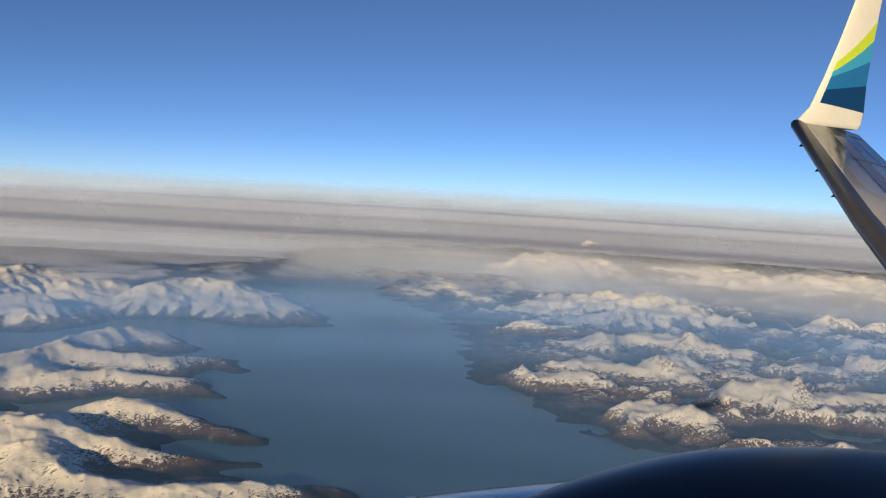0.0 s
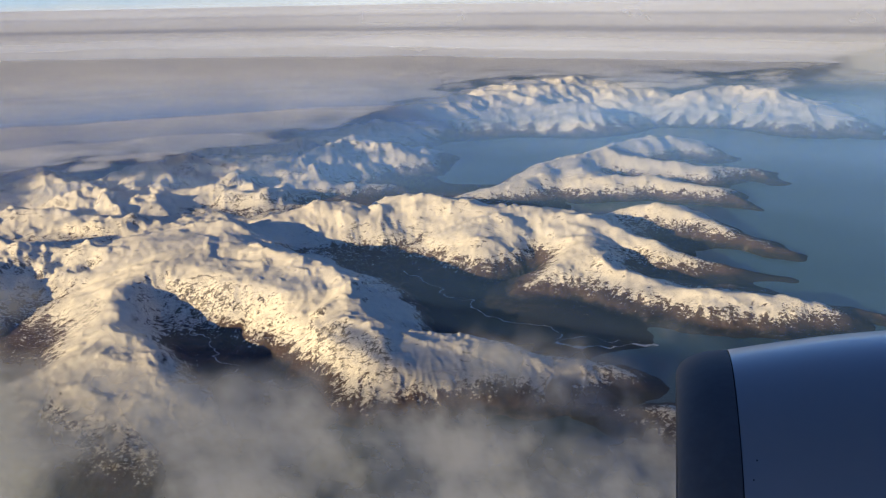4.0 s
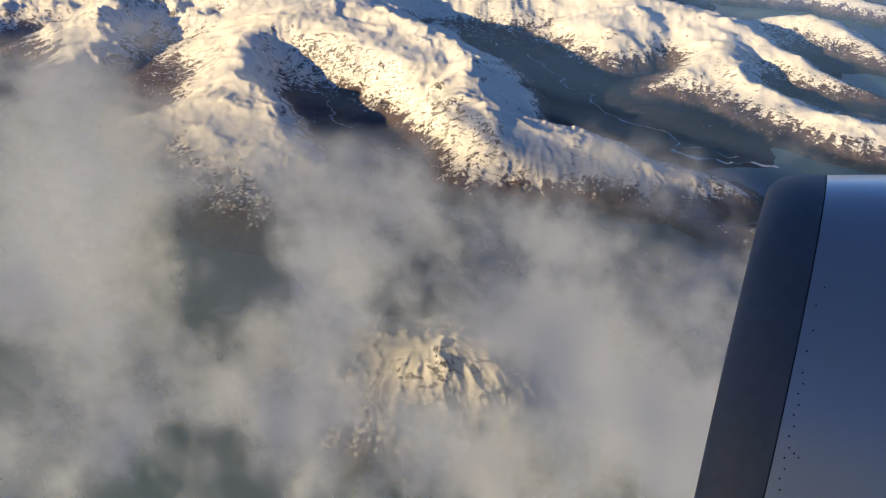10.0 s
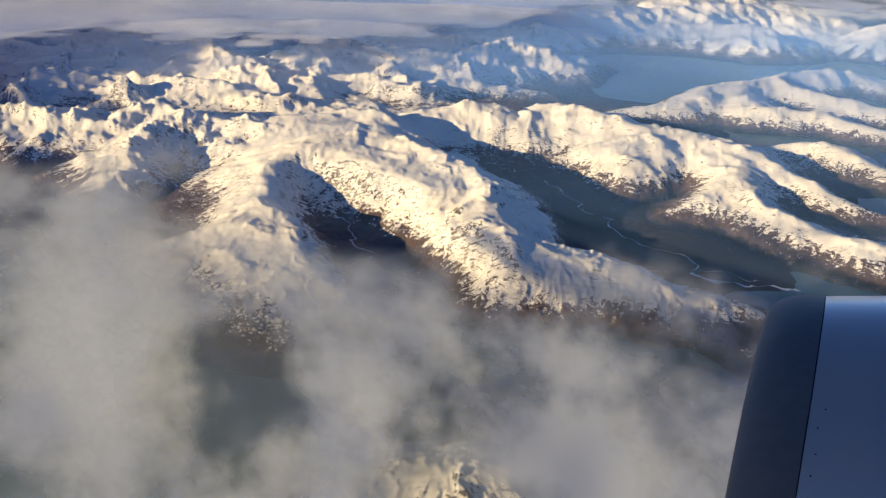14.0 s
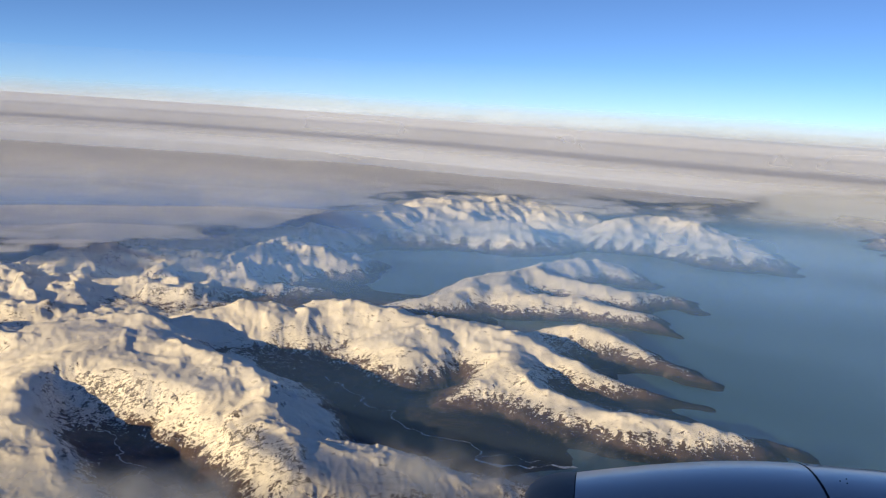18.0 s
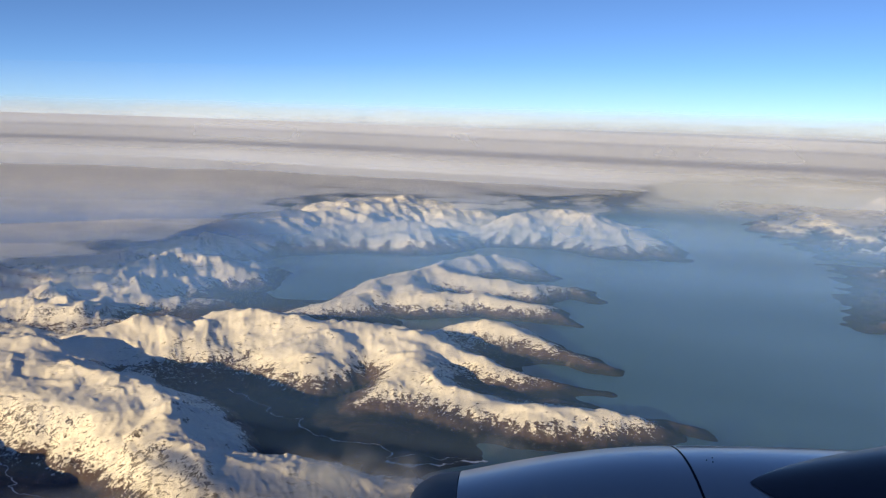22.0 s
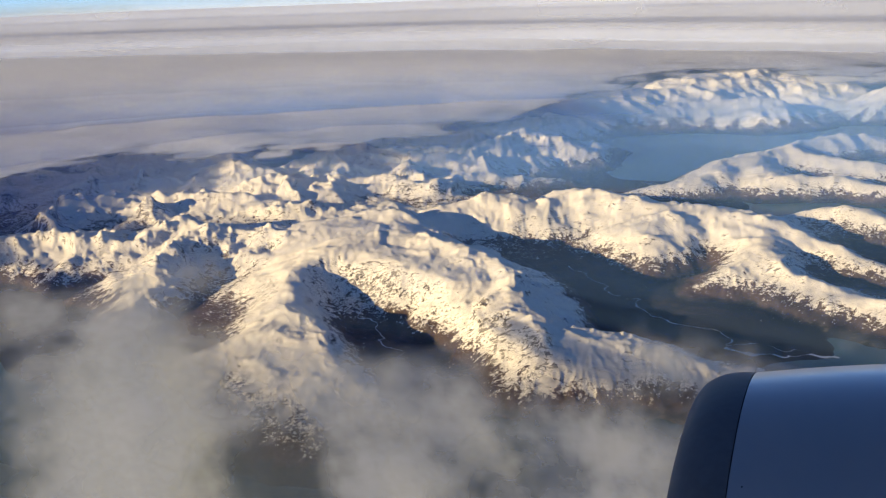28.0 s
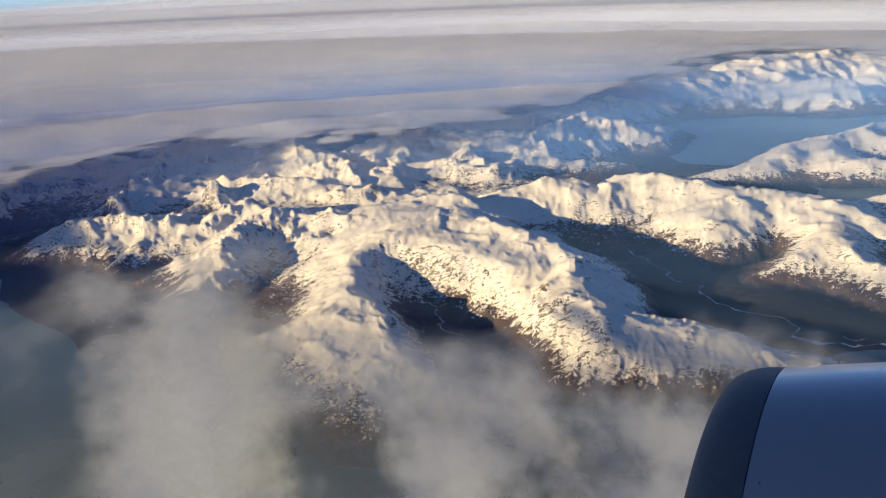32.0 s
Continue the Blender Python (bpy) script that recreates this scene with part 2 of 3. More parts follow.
RIDGES["towers"] = [(-335, 306, 15), (-296, 315, 16), (-272, 313, 14), (-260, 338, 17.5), (-233, 326, 18), (-207, 332, 18.5), (-190, 330, 18)]
RIDGES["tower_spur"] = [(-240, 318, 16), (-234, 286, 14), (-223, 268, 11), (-221, 255, 8), (-219, 236, 3)]
RIDGES["tower_foot"] = [(-234, 286, 13), (-245, 279, 9), (-257, 266, 4)]
RIDGES["tower_step"] = [(-296, 315, 15), (-286, 290, 9), (-280, 270, 3)]
RIDGES["mid_ridge"] = [(-147, 371, 12), (-140, 394, 14), (-118, 411, 18), (-95, 404, 14), (-83, 428, 18), (-65, 424, 18), (-36, 411, 16), (-20, 412, 15), (5, 402, 14), (21, 404, 14)]
RIDGES["mid_front"] = [(-36, 402, 15), (-53, 363, 12), (-55, 344, 8)]
RIDGES["tongue_c"] = [(21, 404, 14), (44, 435, 12), (64, 412, 9), (78, 407, 5), (95, 387, 3), (97, 377, 0)]
RIDGES["tongue_b"] = [(21, 403, 13), (32, 373, 11), (45, 359, 9), (63, 348, 8), (80, 348, 5), (98, 343, 1)]
RIDGES["tongue_a"] = [(7, 384, 13), (13, 360, 13), (23, 335, 10), (40, 319, 8), (52, 315, 9), (73, 311, 8), (88, 308, 6), (100, 305, 1)]
RIDGES["tongue_spur"] = [(14, 363, 12), (-4, 341, 8), (-20, 326, 3)]
RIDGES["cape"] = [(102, 317, 1.5), (109, 312, 2), (114, 303, 0.5)]
RIDGES["head_main"] = [(-65, 470, 6), (-25, 502, 10), (-1, 557, 13), (27, 592, 14), (55, 631, 15), (73, 636, 13), (98, 608, 5)]
RIDGES["head_b"] = [(23, 575, 13), (51, 556, 11), (79, 541, 9), (112, 557, 5), (125, 530, 1)]
RIDGES["head_c"] = [(-1, 547, 12), (12, 510, 11), (47, 512, 10), (79, 498, 7), (103, 469, 1)]
RIDGES["range_mid"] = [(-262, 527, 20), (-229, 525, 17), (-202, 516, 16), (-167, 513, 17), (-162, 547, 20), (-150, 578, 22), (-119, 579, 16), (-96, 613, 6)]
RIDGES["range_left"] = [(-437, 411, 8), (-409, 418, 13), (-382, 437, 14), (-382, 497, 18), (-356, 504, 20), (-295, 458, 17), (-248, 433, 15), (-227, 433, 12)]
RIDGES["range_back"] = [(-256, 464, 14), (-262, 527, 20), (-227, 433, 12)]
RIDGES["range_low"] = [(-265, 425, 12), (-250, 451, 13), (-220, 465, 12), (-182, 479, 11), (-144, 493, 9), (-112, 502, 6)]
RIDGES["range_front"] = [(-375, 380, 10), (-341, 394, 11), (-305, 407, 13), (-267, 409, 13), (-225, 400, 13)]
RIDGES["far_coast"] = [(-208, 698, 15), (-165, 708, 22), (-129, 772, 25), (-81, 799, 26), (-31, 881, 27), (28, 909, 26), (52, 816, 15)]
RIDGES["far_coast_low"] = [(-158, 717, 14), (-106, 750, 16), (-48, 768, 18), (2, 762, 18), (39, 777, 12)]
RIDGES["far_massif"] = [(80, 778, 8), (111, 814, 20), (159, 838, 24), (181, 791, 20), (196, 746, 14), (222, 699, 3)]
RIDGES["far_spur"] = [(-74, 843, 24), (-53, 775, 4)]
RIDGES["bank_a"] = [(282, 353, 5), (306, 357, 8), (317, 344, 7)]
RIDGES["bank_a2"] = [(303, 326, 3), (316, 320, 2)]
RIDGES["bank_b"] = [(273, 445, 1), (301, 454, 8), (317, 435, 6)]
RIDGES["bank_c"] = [(324, 480, 5), (352, 475, 10), (368, 441, 9), (412, 462, 9), (426, 437, 5)]
RIDGES["bank_d"] = [(348, 419, 6), (379, 420, 10), (387, 394, 6)]
RIDGES["bank_e"] = [(377, 378, 7), (406, 372, 12), (425, 352, 10), (462, 352, 11), (486, 337, 8)]
RIDGES["bank_f"] = [(340, 565, 3), (374, 564, 9), (392, 536, 9), (452, 547, 12), (479, 511, 12), (510, 478, 7)]
RIDGES["bank_g"] = [(356, 624, 2), (395, 626, 9), (461, 641, 11), (519, 636, 13), (593, 645, 15), (614, 564, 8)]
RIDGES["bank_h"] = [(393, 697, 4), (467, 720, 10), (521, 733, 13), (623, 743, 15)]
RIDGES["bank_i"] = [(516, 879, 10), (704, 1085, 20), (1014, 1401, 25), (1023, 1304, 24), (1055, 1186, 22), (983, 974, 12)]
RIDGES["bank_j"] = [(865, 904, 12), (966, 945, 16), (935, 851, 10)]
RIDGES["bank_k"] = [(947, 834, 12), (1152, 956, 18), (1118, 822, 16)]
RIDGES["bank_l"] = [(660, 568, 7), (759, 602, 11), (746, 552, 7)]
RIDGES["bank_m"] = [(481, 438, 6), (515, 420, 8), (586, 413, 10)]
RIDGES["bank_n"] = [(401, 314, 4), (423, 315, 6), (438, 309, 4)]
RIDGES["bank_o"] = [(361, 797, 1), (418, 903, 8), (465, 911, 10), (468, 829, 7), (391, 704, 3)]
RIDGES["bank_p"] = [(664, 1382, 14), (780, 1456, 20), (908, 1529, 22)]
RIDGES["bank_q"] = [(577, 480, 6), (643, 493, 8), (652, 464, 6)]
FLOORS = {}
FLOORS["dark_valley"] = [(-120, 360, 1.5), (-75, 325, 1.2), (-40, 300, 1.0), (-5, 285, 1.0), (20, 290, 0.6)]
FLOORS["valley_mouth"] = [(-45, 322, 1.6), (-15, 312, 1.4), (12, 312, 1.2), (32, 318, 0.8)]
FLOORS["bowl_floor"] = [(-135, 270, 2.0), (-105, 245, 1.2), (-85, 215, 0.8)]
FLOORS["inlet_flat"] = [(-350, 330, 2.0), (-300, 260, 1.5), (-220, 220, 1.0)]
FLOORS["upper_valley"] = [(-380, 380, 5.5), (-300, 390, 7.0), (-220, 400, 7.5), (-150, 405, 6.5), (-90, 450, 4.0), (-60, 470, 3.0)]
FLOORS["back_valley"] = [(-380, 470, 5.0), (-300, 480, 6.0), (-230, 480, 6.5), (-170, 490, 5.0)]
FLOORS["bank_flat"] = [(300, 340, 0.9), (420, 440, 1.2), (520, 560, 1.2), (800, 800, 1.5), (1200, 900, 2.0)]


# hollows cut by ice: x, y, height of the floor, half width
HOLLOWS = {}
HOLLOWS["bowl"] = [(-143, 280, 4, 5), (-125, 264, 2, 9), (-104, 245, 1.2, 12), (-84, 225, 0.8, 12)]
HOLLOWS["dark_valley"] = [(-92, 364, 3, 9), (-73, 353, 2, 10), (-48, 327, 1, 13), (-27, 302, 0.8, 14), (-4, 286, 0.5, 14), (13, 280, 0.3, 10)]
HOLLOWS["upper_arm"] = [(-120, 379, 8, 5), (-92, 364, 3, 8)]
HOLLOWS["tongue_ab"] = [(27, 371, 4, 2), (37, 351, 2, 3), (56, 348, 1, 4), (78, 347, 0.3, 4), (97, 338, -1, 4)]
HOLLOWS["tongue_bc"] = [(32, 423, 4, 3), (52, 403, 1, 5), (71, 388, 0, 6), (91, 369, -1, 5)]
HOLLOWS["tower_hollow"] = [(-212, 302, 8, 5), (-203, 281, 6, 7), (-196, 258, 3, 10), (-190, 235, 1, 12)]

# the eastern shore: distance, and bearing in degrees
SHORE_R = [300, 380, 420, 443, 469, 505, 520, 558, 624, 698, 800, 880, 960, 1100, 1180, 1260, 1430, 1700]
SHORE_AZ = [75, 52, 40.4, 36.3, 33.5, 32.5, 29.5, 28.4, 27.8, 28.1, 26.3, 24.9, 23.4, 23.8, 25.5, 28.5, 29.0, 29.0]

RUGGED = ("towers", "tower_spur", "tower_foot", "tower_step", "range_mid", "range_left", "range_back", "range_low", "range_front")


# how the flanks fall: straight, and faster with the distance from the crest
SHAPES = {"cloud_peak": (0.16, 0.012), "left_apron": (0.08, 0.0035), "glacier_ramp": (0.05, 0.006), "ice_cap": (0.03, 0.006),
          "spine": (0.15, 0.010), "bowl_rim": (0.20, 0.008), "mid_ridge": (0.22, 0.006), "mid_front": (0.18, 0.007)}


def crest(x, y, line, a, c):
    """Height that one crest line gives at x, y: it falls away by a per metre, and faster by c."""
    best = np.full(x.shape, -9.0)
    for (ax, ay, ah), (bx, by, bh) in zip(line, line[1:]):
        reach = min((max(ah, bh) + 3) / a, math.sqrt((max(ah, bh) + 3) / max(c, 1e-5))) + 12
        sel = (x > min(ax, bx) - reach) & (x < max(ax, bx) + reach) & (y > min(ay, by) - reach) & (y < max(ay, by) + reach)
        if not sel.any():
            continue
        px, py = x[sel], y[sel]
        dx, dy = bx - ax, by - ay
        s = np.clip(((px - ax) * dx + (py - ay) * dy) / max(dx * dx + dy * dy, 1e-6), 0, 1)
        d = np.sqrt((px - ax - s * dx) ** 2 + (py - ay - s * dy) ** 2 + 0.6) - 0.77
        best[sel] = np.maximum(best[sel], ah + (bh - ah) * s - a * d - c * d * d)
    return best


def hollow(x, y, z, line, wall):
    """Cuts a trough along a line into z."""
    for (ax, ay, ah, aw), (bx, by, bh, bw) in zip(line, line[1:]):
        sel = (x > min(ax, bx) - 60) & (x < max(ax, bx) + 60) & (y > min(ay, by) - 60) & (y < max(ay, by) + 60)
        if not sel.any():
            continue
        px, py = x[sel], y[sel]
        dx, dy = bx - ax, by - ay
        s = np.clip(((px - ax) * dx + (py - ay) * dy) / (dx * dx + dy * dy), 0, 1)
        d = np.hypot(px - ax - s * dx, py - ay - s * dy)
        out = np.maximum(0, d - (aw + (bw - aw) * s))
        cut = ah + (bh - ah) * s + (0.9 if min(ah, bh) > 0 else 0.0) + wall * out + 0.008 * out * out
        h = np.clip(0.5 + 0.5 * (cut - z[sel]) / 4.0, 0, 1)
        z[sel] = cut * (1 - h) + z[sel] * h - 4.0 * h * (1 - h)


def cell_gullies(x, y, nx, ny, size):
    """Ribs and gullies of about one size that run straight down the slope; nx, ny lie along the contour."""
    px, py = x / size, y / size
    ix, iy = np.floor(px).astype(np.int64), np.floor(py).astype(np.int64)
    total, weight = np.zeros(x.shape, np.float32), np.full(x.shape, 1e-4, np.float32)
    for i in (-1, 0, 1):
        for j in (-1, 0, 1):
            k = PERM[(PERM[(ix + i) & 511] + iy + j) & 511]
            dx, dy = px - ix - i - 0.5 - 0.45 * GX[k], py - iy - j - 0.5 - 0.45 * GY[k]
            w = np.exp(-2.2 * (dx * dx + dy * dy))
            total += w * np.cos(2 * np.pi * (dx * nx + dy * ny))
            weight += w
    return total / weight


def blurred(z, n):
    for axis in (0, 1):
        for _ in range(2):
            c = np.cumsum(np.concatenate([np.repeat(np.take(z, [0], axis), n + 1, axis), z, np.repeat(np.take(z, [-1], axis), n, axis)], axis), axis)
            m = c.shape[axis]
            z = (np.take(c, range(2 * n + 1, m), axis) - np.take(c, range(0, m - 2 * n - 1), axis)) / (2 * n + 1)
    return z


def carve(x, y, z, base, rug, az, rad):
    """Cuts gullies down the slopes; gives the new height and how far each spot stands out as a rib."""
    soft = blurred(base, 5)
    rr = rad[:, None]
    dr, da = np.gradient(soft, rad, axis=0), np.gradient(soft, az, axis=1) / rr
    sn, cs = np.sin(az)[None, :], np.cos(az)[None, :]
    gx, gy = dr * sn + da * cs, dr * cs - da * sn
    slope = np.hypot(gx, gy) + 1e-5
    nx, ny = -gy / slope, gx / slope
    steep = np.clip((slope - 0.05) / 0.25, 0, 1.4) * np.clip((z - 0.5) / 2.5, 0, 1)
    ribs = np.zeros(x.shape, np.float32)
    wx, wy = x + 0.8 * fbm(x, y, 6, 2), y + 0.8 * fbm(x + 40, y, 6, 2)
    for size, amp in ((34.0, 1.5 * np.clip((rr - 620) / 120, 0, 1)), (11.0, 0.26), (5.2, 0.18), (2.5, 0.13), (1.25, 0.075)):
        e = cell_gullies(wx, wy, nx, ny, size)
        e = 0.45 - np.abs(e) if size > 4 else e * 0.6
        seen = np.clip(size / (rr * rr / H * 0.0025) - 0.6, 0, 1)
        ribs += amp * e * seen
    ribs *= steep * (1 + 1.3 * rug)
    far = np.clip((rr - 560) / 200, 0, 1)
    return z + ribs * (1 + 1.2 * far), ribs


def land_height(x, y, whole=False):
    wander = 3.2 + 3.8 * np.clip((np.hypot(x, y) - 380) / 150, 0, 1)
    wx = x + wander * fbm(x, y, 55, 4) + 1.6 * fbm(x + 90, y, 12, 3)
    wy = y + wander * fbm(x + 300, y - 200, 55, 4) + 1.6 * fbm(x, y + 70, 12, 3)
    z = np.full(x.shape, -3.0)
    rough = np.full(x.shape, -9.0)
    bank = np.full(x.shape, -9.0)
    for name, line in RIDGES.items():
        far = max(p[1] for p in line) > 650
        if name in RUGGED:
            a, c = 0.40, 0.0
        elif name.startswith("bank"):
            a, c = (0.13, 0.0012) if far else (0.20, 0.008)
        elif name in SHAPES:
            a, c = SHAPES[name]
        else:
            a, c = (0.20, 0.001) if far else (0.28, 0.005)
        if name.startswith("bank"):
            line = [(p, q, 1.3 * k) for p, q, k in line]
        h = crest(wx, wy, line, a, c)
        if name.startswith("bank"):
            bank = np.maximum(bank, h)
        if name in RUGGED:
            rough = np.maximum(rough, h)
        z = np.maximum(z, h) + 0.9 * np.exp(-np.abs(z - h) / 1.2) * (np.maximum(z, h) > 0)
    for name, line in HOLLOWS.items():
        hollow(wx, wy, z, line, 0.55 if name == "bowl" else 0.30)
    for line in FLOORS.values():
        z = np.maximum(z, crest(wx, wy, line, 0.05, 0.0))
    # snowy upland between the back ranges
    r = np.hypot(x, y)
    az_deg = np.degrees(np.arctan2(x, y))
    upland = np.clip((r - 430) / 60, 0, 1) * np.clip((760 - r) / 80, 0, 1) * np.clip((-13.0 - az_deg + 3 * fbm(x, y, 90, 3)) / 5.0, 0, 1)
    peaks = ridged(x + 9 * fbm(x, y, 40, 3), y, 88, 3, 0.5)
    z = np.maximum(z, -3 + upland * (5.5 + 8.5 * peaks + 2.0 * fbm(x, y, 60, 4)))
    rough = np.maximum(rough, np.where(upland > 0.3, z, -9.0))
    # low wooded ground between the ridges of the eastern shore
    shore = np.interp(r + 14 * fbm(x, y, 40, 4), SHORE_R, SHORE_AZ)
    inland = (az_deg - shore) * r / 57.3 + 13 * fbm(x, y, 26, 5)
    z = np.maximum(z, np.minimum(inland * 0.10, 1.0 + 1.3 * np.abs(fbm(x, y, 34, 5)) + 7.0 * np.clip(inland / 40, 0, 1) * np.clip(ridged(0.8 * x, 1.2 * y, 70, 4) - 0.5, 0, 1)) - 3 * (np.abs(az_deg) > 80))
    # far country beyond the coast, with the fjord running on between
    back = ridged(x, y, 420, 6) * 7 - 9 - 30 * np.exp(-((az_deg - 17) / 7) ** 2)
    k = np.clip((r - 1000) / 400, 0, 1)
    z = np.maximum(z, back * k - 3 * (1 - k))
    up = np.clip(z / 8.0, 0, 1.6)
    z = z + up * np.clip((r - 560) / 200, 0, 1) * 3.4 * (ridged(x, y, 110, 6) - 0.75)
    base = z
    icy = np.clip(np.maximum(crest(wx, wy, RIDGES["ice_cap"], 0.03, 0.006), crest(wx, wy, RIDGES["glacier_ramp"], 0.05, 0.006)) - base + 1.5, 0, 1)
    rug = np.clip((rough - z + 3) / 3, 0, 1) * (1 - icy)
    z = z + np.clip((bank + 1) / 3, 0, 1) * 5.5 * (ridged(0.75 * x, 1.25 * y, 60, 5) - 0.72)
    rg = ridged(x, y, 26, 8, 0.52)
    sharp = 1.0 - np.abs(grad_noise(x / 13.0, y / 13.0)) - 0.5 * np.abs(grad_noise(x / 6.1 + 7, y / 6.1)) - 0.25 * np.abs(grad_noise(x / 2.9, y / 2.9 + 5)) - 0.12 * np.abs(grad_noise(x / 1.4, y / 1.4 + 5))
    drift = fbm(0.35 * x + 0.15 * y, y - 0.2 * x, 13, 4, 0.45)
    z = z + up * ((0.10 + 0.20 * (1 - icy) + 0.9 * rug + 0.60 * (1 - icy) * (1 - rug)) * (rg - 0.8) + 0.22 * (1 - rug) * drift + 1.2 * rug * (sharp - 0.45) + 0.07 * fbm(x, y, 5, 5))
    z = z + np.clip(z / 5.0, 0, 1) * 0.22 * (ridged(x + 1.5 * fbm(x, y, 7, 2), y, 7, 4) - 0.7)
    return (z, base, rug) if whole else z


# ================= land and water =================
def spaced_azimuths():
    fine = np.arange(-62, 66, 0.085)
    rest = np.arange(66, 298, 3.0)
    return np.radians(np.concatenate([fine, rest]))


def spaced_radii():
    r, out = 8.0, []
    while r < 4850:
        out.append(r)
        r += 8.0 if r < 100 else max(0.3, min(r * r / H * 0.0016, r * 0.006))
    out.append(4900.0)
    return np.array(out)


def sheet(name, x, y, z, wrap):
    rows, cols = x.shape
    co = np.stack([x, y, z], -1).reshape(-1, 3)
    i, j = np.meshgrid(np.arange(rows - 1), np.arange(cols if wrap else cols - 1), indexing="ij")
    j2 = (j + 1) % cols
    quads = np.stack([i * cols + j, i * cols + j2, (i + 1) * cols + j2, (i + 1) * cols + j], -1).reshape(-1, 4)
    me = bpy.data.meshes.new(name)
    me.vertices.add(len(co))
    me.vertices.foreach_set("co", co.astype(np.float32).ravel())
    me.loops.add(quads.size)
    me.loops.foreach_set("vertex_index", quads[:, ::-1].astype(np.int32).ravel())
    me.polygons.add(len(quads))
    me.polygons.foreach_set("loop_start", np.arange(0, quads.size, 4, dtype=np.int32))
    me.polygons.foreach_set("use_smooth", np.ones(len(quads), dtype=bool))
    me.update()
    me.validate()
    return me


az, rad = spaced_azimuths(), spaced_radii()
A, Rr = np.meshgrid(az, rad)
LX, LY = Rr * np.sin(A), Rr * np.cos(A)
LZ, BASE, RUG = land_height(LX, LY, True)
LZ, RIBS = carve(LX, LY, LZ, BASE, RUG, az, rad)
me = sheet("ground", LX, LY, LZ + GROUND, True)
me.attributes.new("gully", "FLOAT", "POINT").data.foreach_set("value", (RIBS * 2).astype(np.float32).ravel())
me.materials.append(LAND)
ground = tagged(new("ground", me), "snow-covered coastal mountains with dark wooded lower slopes", "mountains", kind="structure")

wr = np.concatenate([[0.001], np.geomspace(20, 4890, 60)])
wa = np.radians(np.arange(0, 360, 3.0))
WA, WR = np.meshgrid(wa, wr)
me = sheet("water", WR * np.sin(WA), WR * np.cos(WA), np.full(WR.shape, GROUND + 0.05), True)
me.materials.append(WATER)
water = tagged(new("water", me), "calm blue-grey fjord water between snowy mountains", "water", kind="structure")


# white frozen streams that wind over the dark valley floors
STREAMS = {
    "bowl_stream": [(-138, 279), (-124, 266), (-119, 254), (-108, 247), (-104, 236), (-93, 229), (-86, 218)],
    "valley_stream": [(-70, 350), (-58, 338), (-52, 325), (-38, 315), (-34, 305), (-20, 297), (-8, 292), (-2, 283), (14, 281), (24, 284)],
    "shore_flat": [(-4, 279), (6, 276), (18, 279), (30, 284)],
}
ICE = paint("stream_ice", (0.62, 0.66, 0.72), 0.5, 0.0, 0.08, 0.2)
for name, line in STREAMS.items():
    pts = []
    for (ax, ay), (bx, by) in zip(line, line[1:]):
        for k in range(24):
            pts.append((ax + (bx - ax) * k / 24, ay + (by - ay) * k / 24))
    px, py = np.array(pts).T
    px, py = px + 3.0 * fbm(px, py, 9, 3), py + 3.0 * fbm(px + 50, py, 9, 3)
    tx, ty = np.gradient(px), np.gradient(py)
    ln = np.hypot(tx, ty)
    width = (0.20 if name != "shore_flat" else 0.9) * (0.35 + 1.6 * np.abs(fbm(px, py, 5, 2))) * (0.15 + np.clip(1.5 + 4 * fbm(px + 9, py, 8, 2), 0, 0.85))
    sx = np.stack([px - ty / ln * width, px + ty / ln * width])
    sy = np.stack([py + tx / ln * width, py - tx / ln * width])
    sz = np.maximum(land_height(sx, sy).max(0), 0.1)
    me = sheet("stream", sx, sy, np.stack([sz, sz]) + GROUND + 0.12, False)
    me.materials.append(ICE)
    tagged(new("frozen_stream", me), "white frozen stream winding over a dark valley floor", "stream", "frozen streams", "stuff")

# ================= the engine beside the window =================
LIP_TOP = Vector((0.392, 3.200, -1.388))
RAD = 1.02
HEADING = radians(-5.8)


def part(name, bm, material, parent=None, label=""):
    me = bpy.data.meshes.new(name)
    bm.normal_update()
    for f in bm.faces:
        f.smooth = True
    bm.to_mesh(me)
    bm.free()
    me.materials.append(material)
    ob = new(name, me)
    if parent:
        ob.parent = parent
    if label:
        ob["label"] = label
    return ob


def lathe(profile, n=96, a0=0.0, a1=360.0):
    """Turns (x, r) points round the x axis."""
    bm = bmesh.new()
    rings = []
    whole = abs(a1 - a0) >= 359.9
    for x, r in profile:
        ring = []
        for k in range(n if whole else n + 1):
            a = radians(a0 + (a1 - a0) * k / n)
            ring.append(bm.verts.new((x, r * math.sin(a), r * math.cos(a))))
        rings.append(ring)
    for p, q in zip(rings, rings[1:]):
        for k in range(len(p) if whole else len(p) - 1):
            k2 = (k + 1) % len(p)
            bm.faces.new((p[k], p[k2], q[k2], q[k]))
    return bm


engine = new("engine")
engine.matrix_world = Matrix.Translation(LIP_TOP - Vector((-0.04, 0, 1.03 * RAD + 0.09))) @ Matrix.Rotation(HEADING, 4, "Z") @ Matrix.Rotation(radians(-3.0), 4, "Y")
tagged(engine, "dark blue jet engine nacelle with a dull metal lip", "engine")


def cowl_r(x):
    return RAD * (1.03 + 0.105 * math.sin(min(1.0, max(0.0, x) / 0.9) * math.pi / 2) - 0.035 * max(0.0, x - 0.9) ** 2)


